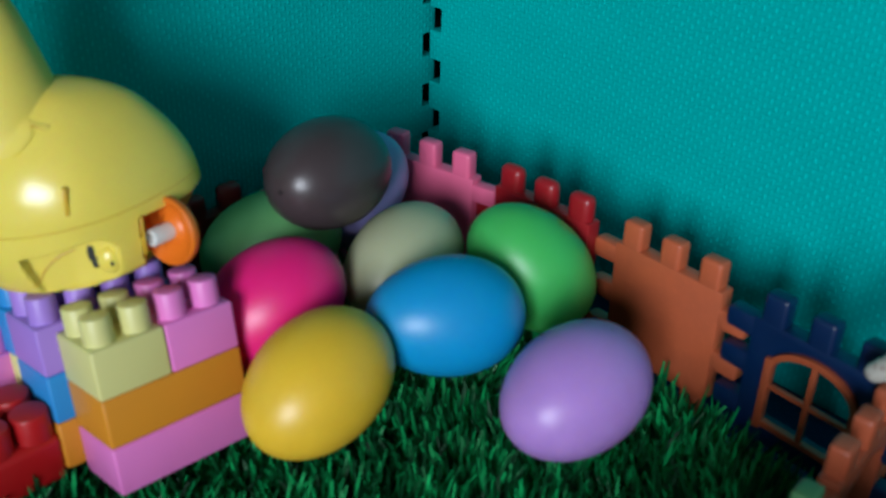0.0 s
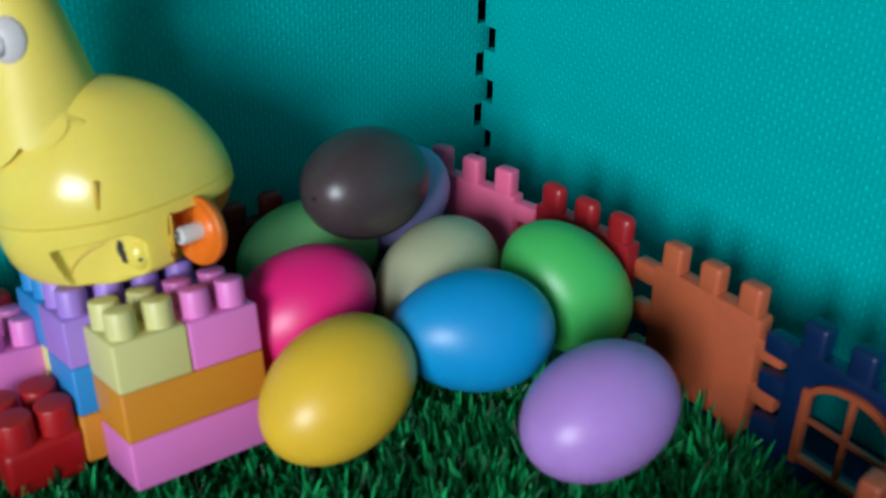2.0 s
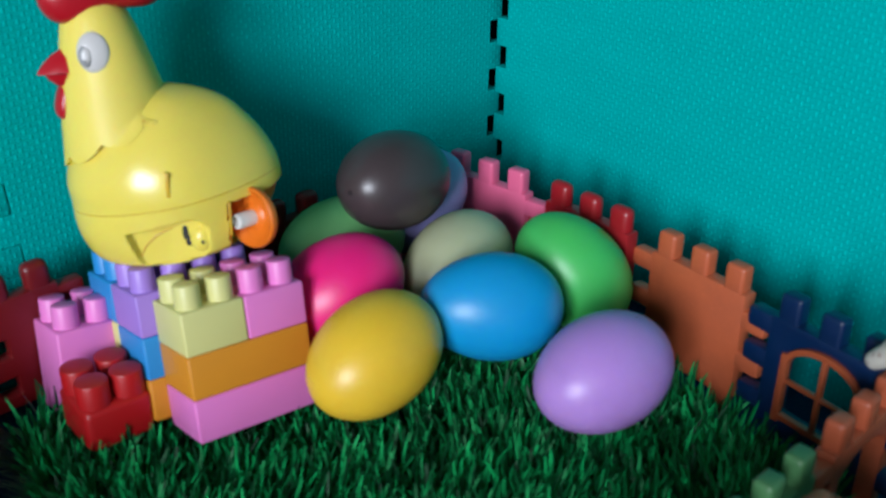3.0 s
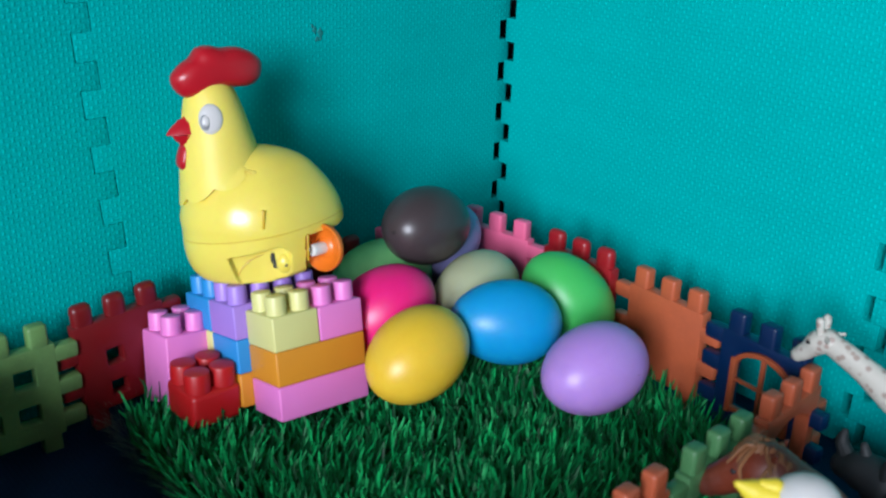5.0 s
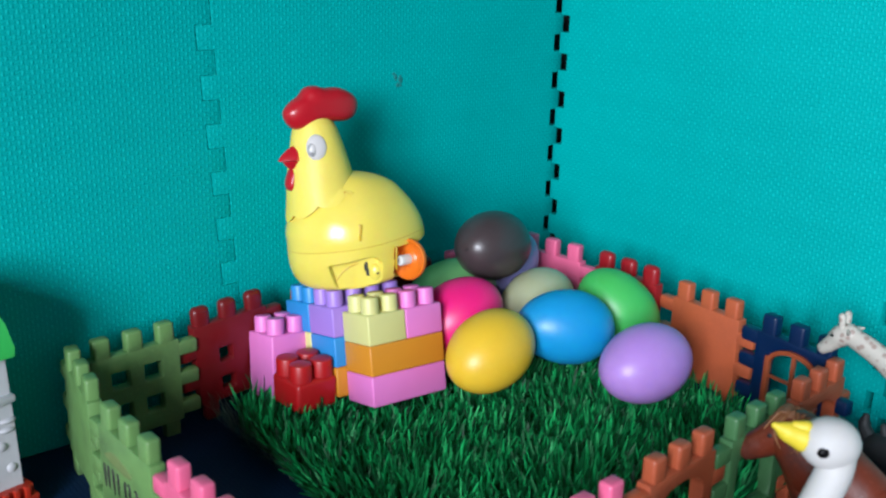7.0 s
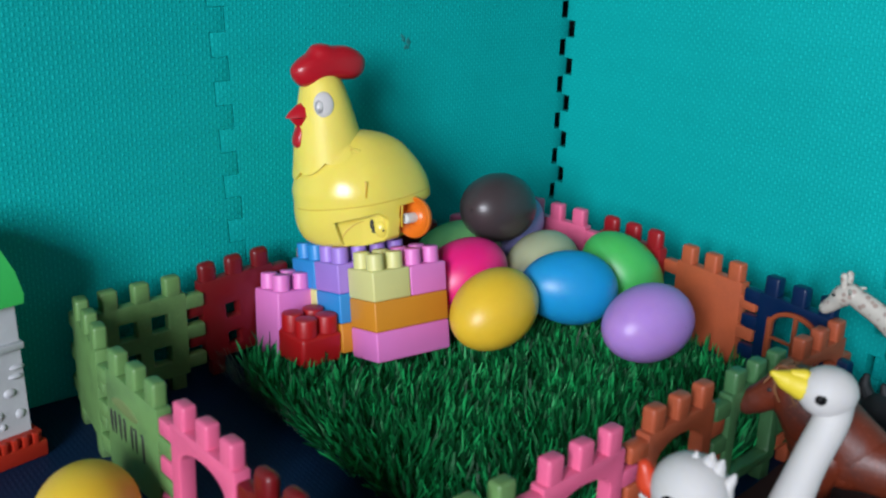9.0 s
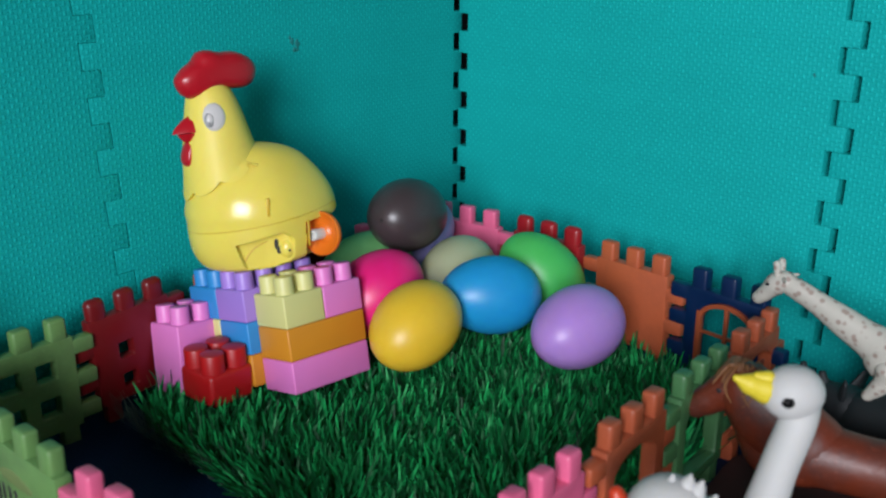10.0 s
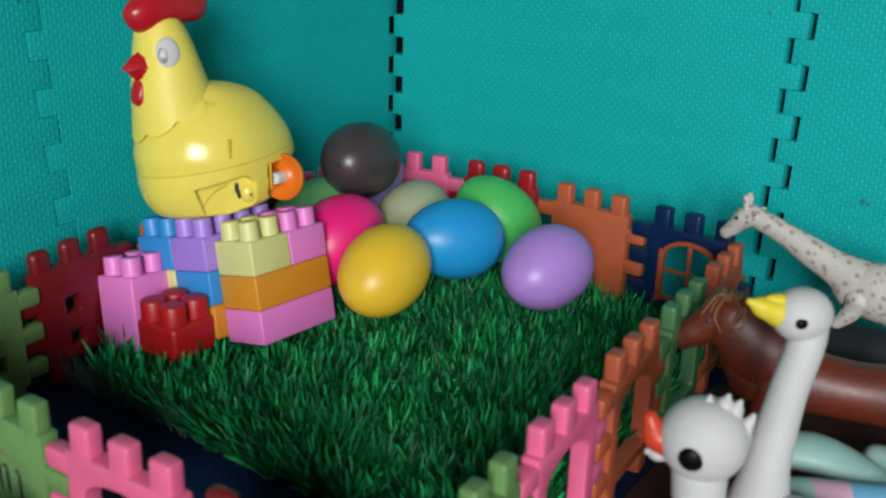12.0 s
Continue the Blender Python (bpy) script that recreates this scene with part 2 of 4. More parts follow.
def tube(bm, points, radii, n=16, flat=1.0, mat=0):
    """A limb along points with its own radius at each; flat squeezes it sideways."""
    pts = [Vector(p) for p in points]
    fine, rad = [], []
    for i in range(len(pts) - 1):
        p0, p1, p2, p3 = pts[max(i - 1, 0)], pts[i], pts[i + 1], pts[min(i + 2, len(pts) - 1)]
        for s in range(5):
            t = s / 5
            fine.append(0.5 * (2 * p1 + (p2 - p0) * t + (2 * p0 - 5 * p1 + 4 * p2 - p3) * t * t + (3 * p1 - p0 - 3 * p2 + p3) * t ** 3))
            rad.append(radii[i] + (radii[i + 1] - radii[i]) * t * t * (3 - 2 * t))
    fine.append(pts[-1])
    rad.append(radii[-1])
    rings = []
    d0, d1 = (fine[1] - fine[0]).normalized(), (fine[-1] - fine[-2]).normalized()
    seq = [(fine[0] - d0 * rad[0] * k, rad[0] * math.sqrt(1 - k * k)) for k in (0.97, 0.75, 0.4)]
    seq += list(zip(fine, rad)) + [(fine[-1] + d1 * rad[-1] * k, rad[-1] * math.sqrt(1 - k * k)) for k in (0.4, 0.75, 0.97)]
    side = None
    for i, (c, r) in enumerate(seq):
        d = (seq[min(i + 1, len(seq) - 1)][0] - seq[max(i - 1, 0)][0]).normalized()
        if side is None:
            side = d.orthogonal().normalized() if abs(d.z) > 0.95 else d.cross(Vector((0, 0, 1))).normalized()
        side = (side - d * side.dot(d)).normalized()
        upv = side.cross(d)
        rings.append([c + side * (r * flat * math.cos(a)) + upv * (r * math.sin(a)) for a in (2 * math.pi * k / n for k in range(n))])
    return rings_mesh(bm, rings, True, mat)


def ball(bm, centre, radii, m=Matrix(), n=20, mat=0):
    k = n // 2
    rings = []
    for j in range(1, k):
        a = math.pi * j / k
        rings.append([m @ (Vector(centre) + Vector((radii[0] * math.sin(a) * math.cos(b), radii[1] * math.sin(a) * math.sin(b), radii[2] * math.cos(a))))
                      for b in (2 * math.pi * i / n for i in range(n))])
    return rings_mesh(bm, rings, True, mat)


def smooth_loop(points, steps=5):
    """A closed curve through points."""
    out, n = [], len(points)
    for i in range(n):
        p0, p1, p2, p3 = (Vector(points[(i + k - 1) % n]) for k in range(4))
        for s in range(steps):
            t = s / steps
            out.append(0.5 * (2 * p1 + (p2 - p0) * t + (2 * p0 - 5 * p1 + 4 * p2 - p3) * t * t + (3 * p1 - p0 - 3 * p2 + p3) * t ** 3))
    return out


def inflated(bm, outline, thick, centre, m=Matrix(), mat=0):
    """A pillow-shaped solid over an outline in x and z."""
    c = Vector(centre)
    rings = []
    for k in range(-5, 6):
        a = math.pi / 2 * k / 5.4
        s = math.cos(a) ** 0.55
        rings.append([m @ Vector((c.x + (p.x - c.x) * s, thick * math.sin(a), c.y + (p.y - c.y) * s)) for p in outline])
    return rings_mesh(bm, rings, True, mat)


def sheet(bm, loops, thick, bevel=0.0, mat=0):
    """A plate in x and z with holes: loops of (x, z), the first one the rim; thick along y, centred."""
    edges = []
    for loop in loops:
        vs = [bm.verts.new((x, -thick / 2, z)) for x, z in loop]
        edges += [bm.edges.new((vs[i], vs[(i + 1) % len(vs)])) for i in range(len(vs))]
    got = bmesh.ops.triangle_fill(bm, use_beauty=True, use_dissolve=False, edges=edges)
    faces = [g for g in got["geom"] if isinstance(g, bmesh.types.BMFace)]
    out = bmesh.ops.extrude_face_region(bm, geom=faces)
    bmesh.ops.translate(bm, vec=(0, thick, 0), verts=[g for g in out["geom"] if isinstance(g, bmesh.types.BMVert)])
    bmesh.ops.recalc_face_normals(bm, faces=bm.faces)
    if bevel:
        sharp = [e for e in bm.edges if len(e.link_faces) == 2 and e.calc_face_angle() > radians(40)]
        bmesh.ops.bevel(bm, geom=sharp, offset=bevel, segments=2, profile=0.6, affect="EDGES", clamp_overlap=True)
    return bm


def rect(x0, x1, z0, z1):
    return [(x0, z0), (x1, z0), (x1, z1), (x0, z1)]


def frame3(origin, ex, ez):
    """A pose from an origin, an x direction and a rough up."""
    ex = Vector(ex).normalized()
    ez = Vector(ez)
    ez = (ez - ex * ez.dot(ex)).normalized()
    ey = ez.cross(ex)
    m = Matrix((ex, ey, ez)).transposed().to_4x4()
    m.translation = Vector(origin)
    return m


# ---- room, floor and the foam walls ----
def room_shell():
    x0, x1, y0, y1, h = WIN_X, 0.06, -3.2, 0.06, 2.4
    t = 0.08
    a, b = WIN_Y - WIN_W / 2, WIN_Y + WIN_W / 2
    c, d = WIN_Z - WIN_H / 2, WIN_Z + WIN_H / 2
    west = empty("wall_west", Matrix(), "plain painted room wall with a window opening", "wall", kind="structure")
    for lo, hi in (((x0 - t, y0, 0), (x0, a, h)), ((x0 - t, b, 0), (x0, y1, h)), ((x0 - t, a, 0), (x0, b, c)), ((x0 - t, a, d), (x0, b, h))):
        part("wall_section", box(bmesh.new(), lo, hi), ROOM, west)
    for name, lo, hi in (("wall_east", (x1, y0, 0), (x1 + t, y1, h)), ("wall_north", (x0, y1, 0), (x1, y1 + t, h)), ("wall_south", (x0, y0 - t, 0), (x1, y0, h)),
                         ("ceiling", (x0 - t, y0 - t, h), (x1 + t, y1 + t, h + t)), ("floor", (x0 - t, y0 - t, -t - 0.012), (x1 + t, y1 + t, -0.012))):
        tagged(mesh_object(name, box(bmesh.new(), lo, hi), ROOM), "plain painted surface that closes the room", name.split("_")[0], kind="structure")
    window = empty("window_1", Matrix(), "white window frame in the room wall", "window", kind="structure")
    w = 0.05
    for lo, hi in (((x0 - 0.05, a, c), (x0 - 0.01, a + w, d)), ((x0 - 0.05, b - w, c), (x0 - 0.01, b, d)), ((x0 - 0.05, a + w, c), (x0 - 0.01, b - w, c + w)),
                   ((x0 - 0.05, a + w, d - w), (x0 - 0.01, b - w, d)),
                   ((x0 - 0.05, WIN_Y - 0.07, c + w), (x0 - 0.01, WIN_Y + 0.07, d - w))):
        part("window_frame", box(bmesh.new(), lo, hi, 0.004), P["white"], window)


room_shell()

PITCH, DEPTH, TILE, THICK = 0.0313, 0.0115, 0.32, 0.012
WALL_TOP = 0.345


def tooth_edge(at, sign, first, gap, phase):
    """Points up one toothed edge of a tile round the line at(z): teeth reach out by half the depth, notches in by half."""
    pts, zs, z = [], [0.0], first
    while z < WALL_TOP:
        zs.append(z)
        z += PITCH / 2
    zs.append(WALL_TOP)
    for i in range(len(zs) - 1):
        out = (i + phase) % 2 == 0
        for j, zz in enumerate((zs[i], zs[i + 1])):
            reach = (DEPTH / 2 if out else -DEPTH / 2) - gap(zz) / 2
            zc = zz + (0.00004 if j == 0 else -0.00004) * (1 if out else -1) if 0 < zz < WALL_TOP else zz
            pts.append((at(zz) + sign * reach, zc))
    return pts


def plain_edge(at):
    return [(at, 0.0), (at, WALL_TOP)]


def foam_tile(parent, right_edge, left_edge, m):
    """One puzzle tile, its face towards -y, from its two edges."""
    loop = list(right_edge) + list(reversed(left_edge))
    bm = sheet(bmesh.new(), [loop], THICK, 0.0007)
    bmesh.ops.translate(bm, vec=(0, THICK / 2, 0), verts=bm.verts)
    bm.transform(m)
    return part("foam_tile", bm, TEAL, parent)


def corner_edge(reach, notch, first, phase):
    """The edge in the room's corner: teeth run past the other wall, notches stop short of it."""
    zs = [0.0]
    z = first
    while z < WALL_TOP:
        zs.append(z)
        z += PITCH / 2
    zs.append(WALL_TOP)
    pts = []
    for i in range(len(zs) - 1):
        out = (i + phase) % 2 == 0
        for j, zz in enumerate((zs[i], zs[i + 1])):
            zc = zz + (-0.0009 if j == 0 else 0.0009) * (1 if out else -1) if 0 < zz < WALL_TOP else zz
            pts.append((reach(zz) if out else -notch(zz), zc))
    return pts


LEFT_TURN, RIGHT_TURN = radians(2.86), radians(-91.5)
left_m = Matrix.Translation((0, 0.004, 0)) @ Matrix.Rotation(LEFT_TURN, 4, "Z")
right_m = Matrix.Rotation(RIGHT_TURN, 4, "Z")
wall_left = empty("wall_north_foam", Matrix(), "teal interlocking foam mat tiles stood up as a wall", "wall", kind="structure")
wall_right = empty("wall_east_foam", Matrix(), "teal interlocking foam mat tiles stood up as a wall", "wall", kind="structure")
thin, wide = (lambda z: 0.0007), (lambda z: 0.0056 - 0.007 * z)
seam_left, seam_far = (lambda z: -0.3102 - 0.074 * z), (lambda z: -2 * TILE)
seam_right = (lambda z: 0.314 + 0.025 * z)
tip, slot = (lambda z: 0.0046 - 0.004 * z), (lambda z: 0.0050 + 0.005 * z)
# along the left wall x runs from the corner at 0 to minus
foam_tile(wall_left, corner_edge(tip, slot, 0.0022, 0), tooth_edge(seam_left, -1, 0.0036, thin, 0), left_m)
foam_tile(wall_left, tooth_edge(seam_left, 1, 0.0036, thin, 1), tooth_edge(seam_far, -1, 0.0036, thin, 0), left_m)
foam_tile(wall_left, tooth_edge(seam_far, 1, 0.0036, thin, 1), plain_edge(-3 * TILE), left_m)
# along the right wall local x runs from the corner at 0 to plus
foam_tile(wall_right, tooth_edge(seam_right, 1, 0.0018, wide, 1), [(-x, z) for x, z in corner_edge(tip, slot, 0.0022, 1)], right_m)
foam_tile(wall_right, plain_edge(2 * TILE), tooth_edge(seam_right, -1, 0.0018, wide, 0), right_m)
# unseen near-black backing, added so the open seams between tiles look dark
backing = mesh_object("added_backing", box(box(bmesh.new(), (-1.0, 0.045, 0), (0.055, 0.052, 0.36)), (0.045, -0.7, 0), (0.053, 0.044, 0.36)), DARK_GAP)
tagged(backing, "unseen dark backing added behind the foam tiles so their gaps look dark", "backing board", kind="structure")

floor_mat = mesh_object("floor_mat", box(bmesh.new(), (-1.0, -1.0, -0.012), (0.03, 0.03, 0.0), 0.002), NAVY)
tagged(floor_mat, "dark navy foam mat on the floor", "floor", kind="structure")


def scuff(parent, x, z, m, size, seed):
    """A torn or dirty fleck on the foam."""
    rnd = random.Random(seed)
    pts = [Vector((x + size * rnd.uniform(0.5, 1.1) * math.cos(a), z + 1.4 * size * rnd.uniform(0.4, 1.1) * math.sin(a))) for a in (2 * math.pi * i / 9 for i in range(9))]
    bm = inflated(bmesh.new(), pts, 0.0006, (x, z), m)
    part("scuff", bm, DARK_SCUFF, parent)


DARK_SCUFF = plain("scuffed_foam", (0.002, 0.21, 0.205), 0.8, 900.0, 0.9)
for args in ((-0.1755, 0.2118, 0.0022, 1), (-0.1712, 0.2102, 0.0025, 2), (-0.1735, 0.2060, 0.0019, 3), (-0.1775, 0.2146, 0.0014, 7), (-0.1708, 0.2058, 0.0012, 8)):
    scuff(wall_left, *args[:2], left_m, *args[2:])
for args in ((0.298, 0.203, 0.0011, 4), (0.3705, 0.0975, 0.0018, 5), (0.3735, 0.0965, 0.0012, 6)):
    scuff(wall_right, *args[:2], right_m, *args[2:])


# ---- turf ----
def turf():
    rnd = np.random.RandomState(5)
    base = [(-0.336, -0.335), (-0.347, -0.20), (-0.339, -0.052), (-0.30, -0.05), (-0.092, -0.05), (-0.074, -0.16), (-0.076, -0.25), (-0.088, -0.312)]
    mat = empty("turf_mat", Matrix(), "square of artificial turf lying on the navy mat", "artificial grass")
    bm = sheet(bmesh.new(), [[(-0.21 + (x + 0.21) * 0.94, -0.19 + (y + 0.19) * 0.95) for x, y in base]], 0.004)
    bm.transform(Matrix.Rotation(radians(90), 4, "X") @ Matrix.Scale(-1, 4, (0, 0, 1)))
    for v in bm.verts:
        v.co = Vector((v.co.x, -abs(v.co.y), abs(v.co.z) * 0 + (0.0045 if v.co.z > 0 else 0.0005)))
    part("backing", bm, TURF_BASE, mat)
    verts, faces = [], []
    poly = np.array(base)

    def inside(x, y):
        hit = False
        for i in range(len(poly)):
            (xa, ya), (xb, yb) = poly[i], poly[i - 1]
            if (ya > y) != (yb > y) and x < (xb - xa) * (y - ya) / (yb - ya) + xa:
                hit = not hit
        return hit

    step = 0.0060
    gx, gy = np.arange(-0.352, -0.072, step), np.arange(-0.333, -0.048, step)
    for x0 in gx:
        for y0 in gy:
            tx, ty = x0 + rnd.uniform(-1, 1) * 0.002, y0 + rnd.uniform(-1, 1) * 0.002
            if not inside(tx, ty):
                continue
            rim = -0.347 + 0.08 * max(0.0, -0.20 - ty)
            edge = max(0.0, (rim + 0.022 - tx) / 0.022, (-0.318 - ty) / 0.017)
            nap = math.sin(tx * 41 + 1.3 * math.sin(ty * 37)) * math.sin(ty * 33 + 0.7)
            lean_x, lean_y = rnd.normal(0, 0.15) - 0.45 * edge + 0.16 * nap, rnd.normal(-0.05, 0.15) - 0.14 * nap
            for k in range(12):
                length = rnd.uniform(0.016, 0.031) * (1 - 0.2 * min(edge, 1))
                width = rnd.uniform(0.0006, 0.0013)
                az = rnd.uniform(0, 2 * math.pi)
                sp = abs(rnd.normal(0, 0.28))
                dx, dy = lean_x + sp * math.cos(az), lean_y + sp * math.sin(az)
                bend = rnd.uniform(0.2, 0.9)
                face = rnd.uniform(0, 2 * math.pi)
                wx, wy = math.cos(face), math.sin(face)
                bx, by = tx + rnd.normal(0, 0.0009), ty + rnd.normal(0, 0.0009)
                start = len(verts)
                px, py, pz = bx, by, 0.004
                for s, wid in ((0.0, 0.75), (0.35, 1.0), (0.72, 0.9), (1.0, 0.22)):
                    if s:
                        seg = length * (s - last)
                        kx, ky = dx * (1 + bend * s * 1.3), dy * (1 + bend * s * 1.3)
                        q = 1 / math.sqrt(1 + kx * kx + ky * ky)
                        px, py, pz = px + seg * kx * q, py + seg * ky * q, pz + seg * q
                    last = s
                    verts.append((px - wx * width * wid, py - wy * width * wid, pz))
                    verts.append((px + wx * width * wid, py + wy * width * wid, pz))
                for j in range(3):
                    a = start + 2 * j
                    faces.append((a, a + 1, a + 3, a + 2))
    me = bpy.data.meshes.new("grass")
    me.from_pydata(verts, [], faces)
    me.materials.append(BLADES)
    me.shade_smooth()
    grass = new("grass", me)
    grass.parent = mat
    tagged(grass, "dense upright plastic grass blades in mixed greens", kind="stuff")
    verts, faces = [], []
    for k in range(420):
        y0 = rnd.uniform(-0.325, -0.045) if k % 3 else rnd.uniform(-0.12, -0.045)
        x0 = -0.347 + 0.08 * max(0.0, -0.20 - y0) + rnd.uniform(0.0, 0.012)
        length, width = rnd.uniform(0.014, 0.026), rnd.uniform(0.0003, 0.0006)
        dx, dy, up = -rnd.uniform(0.2, 0.9), rnd.normal(0, 0.3), rnd.uniform(0.6, 1.0)
        q = length / math.sqrt(dx * dx + dy * dy + up * up)
        start = len(verts)
        for f, wid in ((0.0, 1.0), (0.5, 0.9), (1.0, 0.3)):
            px, py, pz = x0 + dx * q * f * (0.7 + 0.3 * f), y0 + dy * q * f, 0.004 + up * q * f * (1.1 - 0.1 * f)
            verts += [(px, py - width * wid, pz), (px, py + width * wid, pz)]
        faces += [(start, start + 1, start + 3, start + 2), (start + 2, start + 3, start + 5, start + 4)]
    me = bpy.data.meshes.new("frayed_edge")
    me.from_pydata(verts, [], faces)
    me.materials.append(FRAYED)
    fringe = new("frayed_edge", me)
    fringe.parent = mat
    tagged(fringe, "pale frayed strands along the turf's cut edge", kind="stuff")


turf()

# ---- toy bricks ----
U, V, BH = 0.0142, 0.0149, 0.0192


def toy_brick(nx, ny, colour, m, label, height=BH, soft=0.0011, stud_r=0.0056):
    ob = empty("toy_brick", m, label, "toy brick", "stacked toy bricks")
    g = 0.00012
    part("body", box(bmesh.new(), (g, g, 0), (nx * U - g, ny * V - g, height - 0.0001), soft, 3), P[colour], ob)
    stud = bmesh.new()
    r, h = stud_r, 0.0100
    lathe(stud, [(r, -0.0004), (r * 0.98, h - 0.0008), (r * 0.94, h - 0.0002), (r * 0.86, h), (0.0008, h + 0.0001)], 20)
    me = None
    for i in range(nx):
        for j in range(ny):
            if me is None:
                s = part("stud", stud, P[colour], ob)
                me = s.data
            else:
                s = new("stud", me)
                s.parent = ob
            s.location = ((i + 0.5) * U, (j + 0.5) * V, height)
    return ob


STACK = frame3((-0.2873, -0.1410, 0.0326), (0.998, -0.015, -0.035), (0.02, 0.20, 0.975))


def at_stud(i, j, level):
    back = j >= 2
    return STACK @ Matrix.Translation((i * U - 0.0068 * back, j * V, level * BH + 0.0030 * back))


for i, j, level, nx, ny, colour, label in (
        (0, 0, 0, 4, 2, "brick_pink", "long pink toy brick at the foot of the stack"),
        (0, 0, 1, 4, 2, "brick_orange", "long orange toy brick in the middle of the stack"),
        (0, 0, 2, 2, 2, "brick_lime", "pale lime toy brick on top of the stack"),
        (2, 0, 2, 2, 2, "brick_pink", "pink toy brick on top of the stack"),
        (0, 2, 0, 4, 2, "brick_orange", "orange toy brick under a blue brick"),
        (0, 2, 1, 4, 2, "brick_blue", "blue toy brick under a purple brick"),
        (0, 2, 2, 4, 2, "brick_purple", "long purple toy brick under the hen"),
        (0, 4, 0, 4, 2, "brick_orange", "orange toy brick under a lime brick"),
        (0, 4, 1, 4, 2, "brick_lime", "pale lime toy brick under a blue brick"),
        (0, 4, 2, 4, 2, "brick_blue", "bright blue toy brick under the hen")):
    toy_brick(nx, ny, colour, at_stud(i, j, level), label)
toy_brick(2, 2, "brick_pink", frame3((-0.3200, -0.0755, 0.0200), (0.995, 0.02, -0.08), (0.0, 0.17, 0.98)) @ Matrix.Scale(1.03, 4), "tall pink toy brick standing in the grass", height=0.0418)
toy_brick(2, 2, "brick_red", frame3((-0.3225, -0.1100, 0.0245), (0.999, 0.02, 0.0), (0.0, 0.05, 0.99)) @ Matrix.Scale(1.06, 4), "dark red rounded toy brick standing in the grass", soft=0.0030, stud_r=0.0068)


# ---- eggs ----
def egg(colour, centre, azimuth, elevation, length, width, blunt, label):
    bm = bmesh.new()
    k, n = 30, 40
    prof = []
    for j in range(k + 1):
        a = math.pi * (0.004 + 0.992 * j / k)
        x = -math.cos(a)
        prof.append((width * math.sin(a) * (1 + blunt * x), length * x))
    lathe(bm, prof, n)
    ax = Vector((math.cos(radians(elevation)) * math.cos(radians(azimuth)), math.cos(radians(elevation)) * math.sin(radians(azimuth)), math.sin(radians(elevation))))
    ob = mesh_object("toy_egg", bm, P[colour])
    ob.matrix_world = Matrix.Translation(centre) @ ax.to_track_quat("Z", "Y").to_matrix().to_4x4()
    return tagged(ob, label, "toy egg", "pile of toy eggs")


lilac_egg = egg("egg_purple", (-0.147, -0.233, 0.0606), 0, 2, 0.0337, 0.0246, 0.05, "glossy lilac plastic egg lying on the turf")
egg("egg_blue", (-0.1539, -0.1697, 0.0661), -20, -9, 0.0344, 0.0249, 0.09, "glossy bright blue plastic egg leaning on other eggs")
egg("egg_yellow", (-0.2161, -0.1658, 0.0623), 12, 11, 0.0337, 0.0249, 0.03, "glossy golden yellow plastic egg beside the bricks")
dark_egg = egg("egg_dark", (-0.1522, -0.0928, 0.1023), -164, 8, 0.0335, 0.0246, -0.03, "dark brown plastic egg on top of the pile")
egg("egg_green", (-0.0958, -0.1644, 0.0637), -52, -45, 0.0335, 0.0251, 0.05, "bright green plastic egg standing in the pile")
egg("egg_cream", (-0.136, -0.124, 0.0643), 15, 8, 0.034, 0.0240, 0.05, "pale cream green plastic egg in the pile")
egg("egg_magenta", (-0.2007, -0.1146, 0.065), -17, 29, 0.0334, 0.0253, 0.0, "hot pink plastic egg between bricks and pile")
egg("egg_pale_green", (-0.1693, -0.0703, 0.063), -22, 15, 0.0335, 0.0251, 0.0, "soft green plastic egg at the back of the pile")
egg("egg_lavender", (-0.1222, -0.0680, 0.0752), -12, 33, 0.0334, 0.0252, 0.0, "pale lavender plastic egg behind the dark egg")
rnd = random.Random(12)
for i in range(9):
    a, h = rnd.uniform(0, 2 * math.pi), rnd.uniform(-0.7, 0.7)
    r = 0.0246 * math.sqrt(1 - h * h) * (1 + 0.05 * h)
    part("speck", ball(bmesh.new(), (r * math.cos(a), r * math.sin(a), 0.0337 * h), (0.0003, 0.0003, 0.0003), Matrix(), 8), P["ink"], lilac_egg)
pin = bmesh.new()
lathe(pin, [(0.0011, 0.0318), (0.0011, 0.0338), (0.0006, 0.0338), (0.0005, 0.0325)], 12)
part("mould_hole", pin, P["black"], dark_egg, "small dark moulding hole")


# ---- the hen on wheels ----
def eased(rows, steps):
    """Finer levels between rows by smooth interpolation."""
    out = []
    for i in range(len(rows) - 1):
        r0, r1, r2, r3 = rows[max(i - 1, 0)], rows[i], rows[i + 1], rows[min(i + 2, len(rows) - 1)]
        for s in range(steps):
            t = s / steps
            out.append(tuple(0.5 * (2 * b + (c - a) * t + (2 * a - 5 * b + 4 * c - d) * t * t + (3 * b - a - 3 * c + d) * t ** 3) for a, b, c, d in zip(r0, r1, r2, r3)))
    return out + [rows[-1]]


# hen's own axes: x forward to the beak, y to its right side, z up; its base is at 0
HEN = frame3((-0.2585, -0.0740, 0.0892), (-0.87, 0.49, 0.0), (-0.02, 0.10, 0.99))


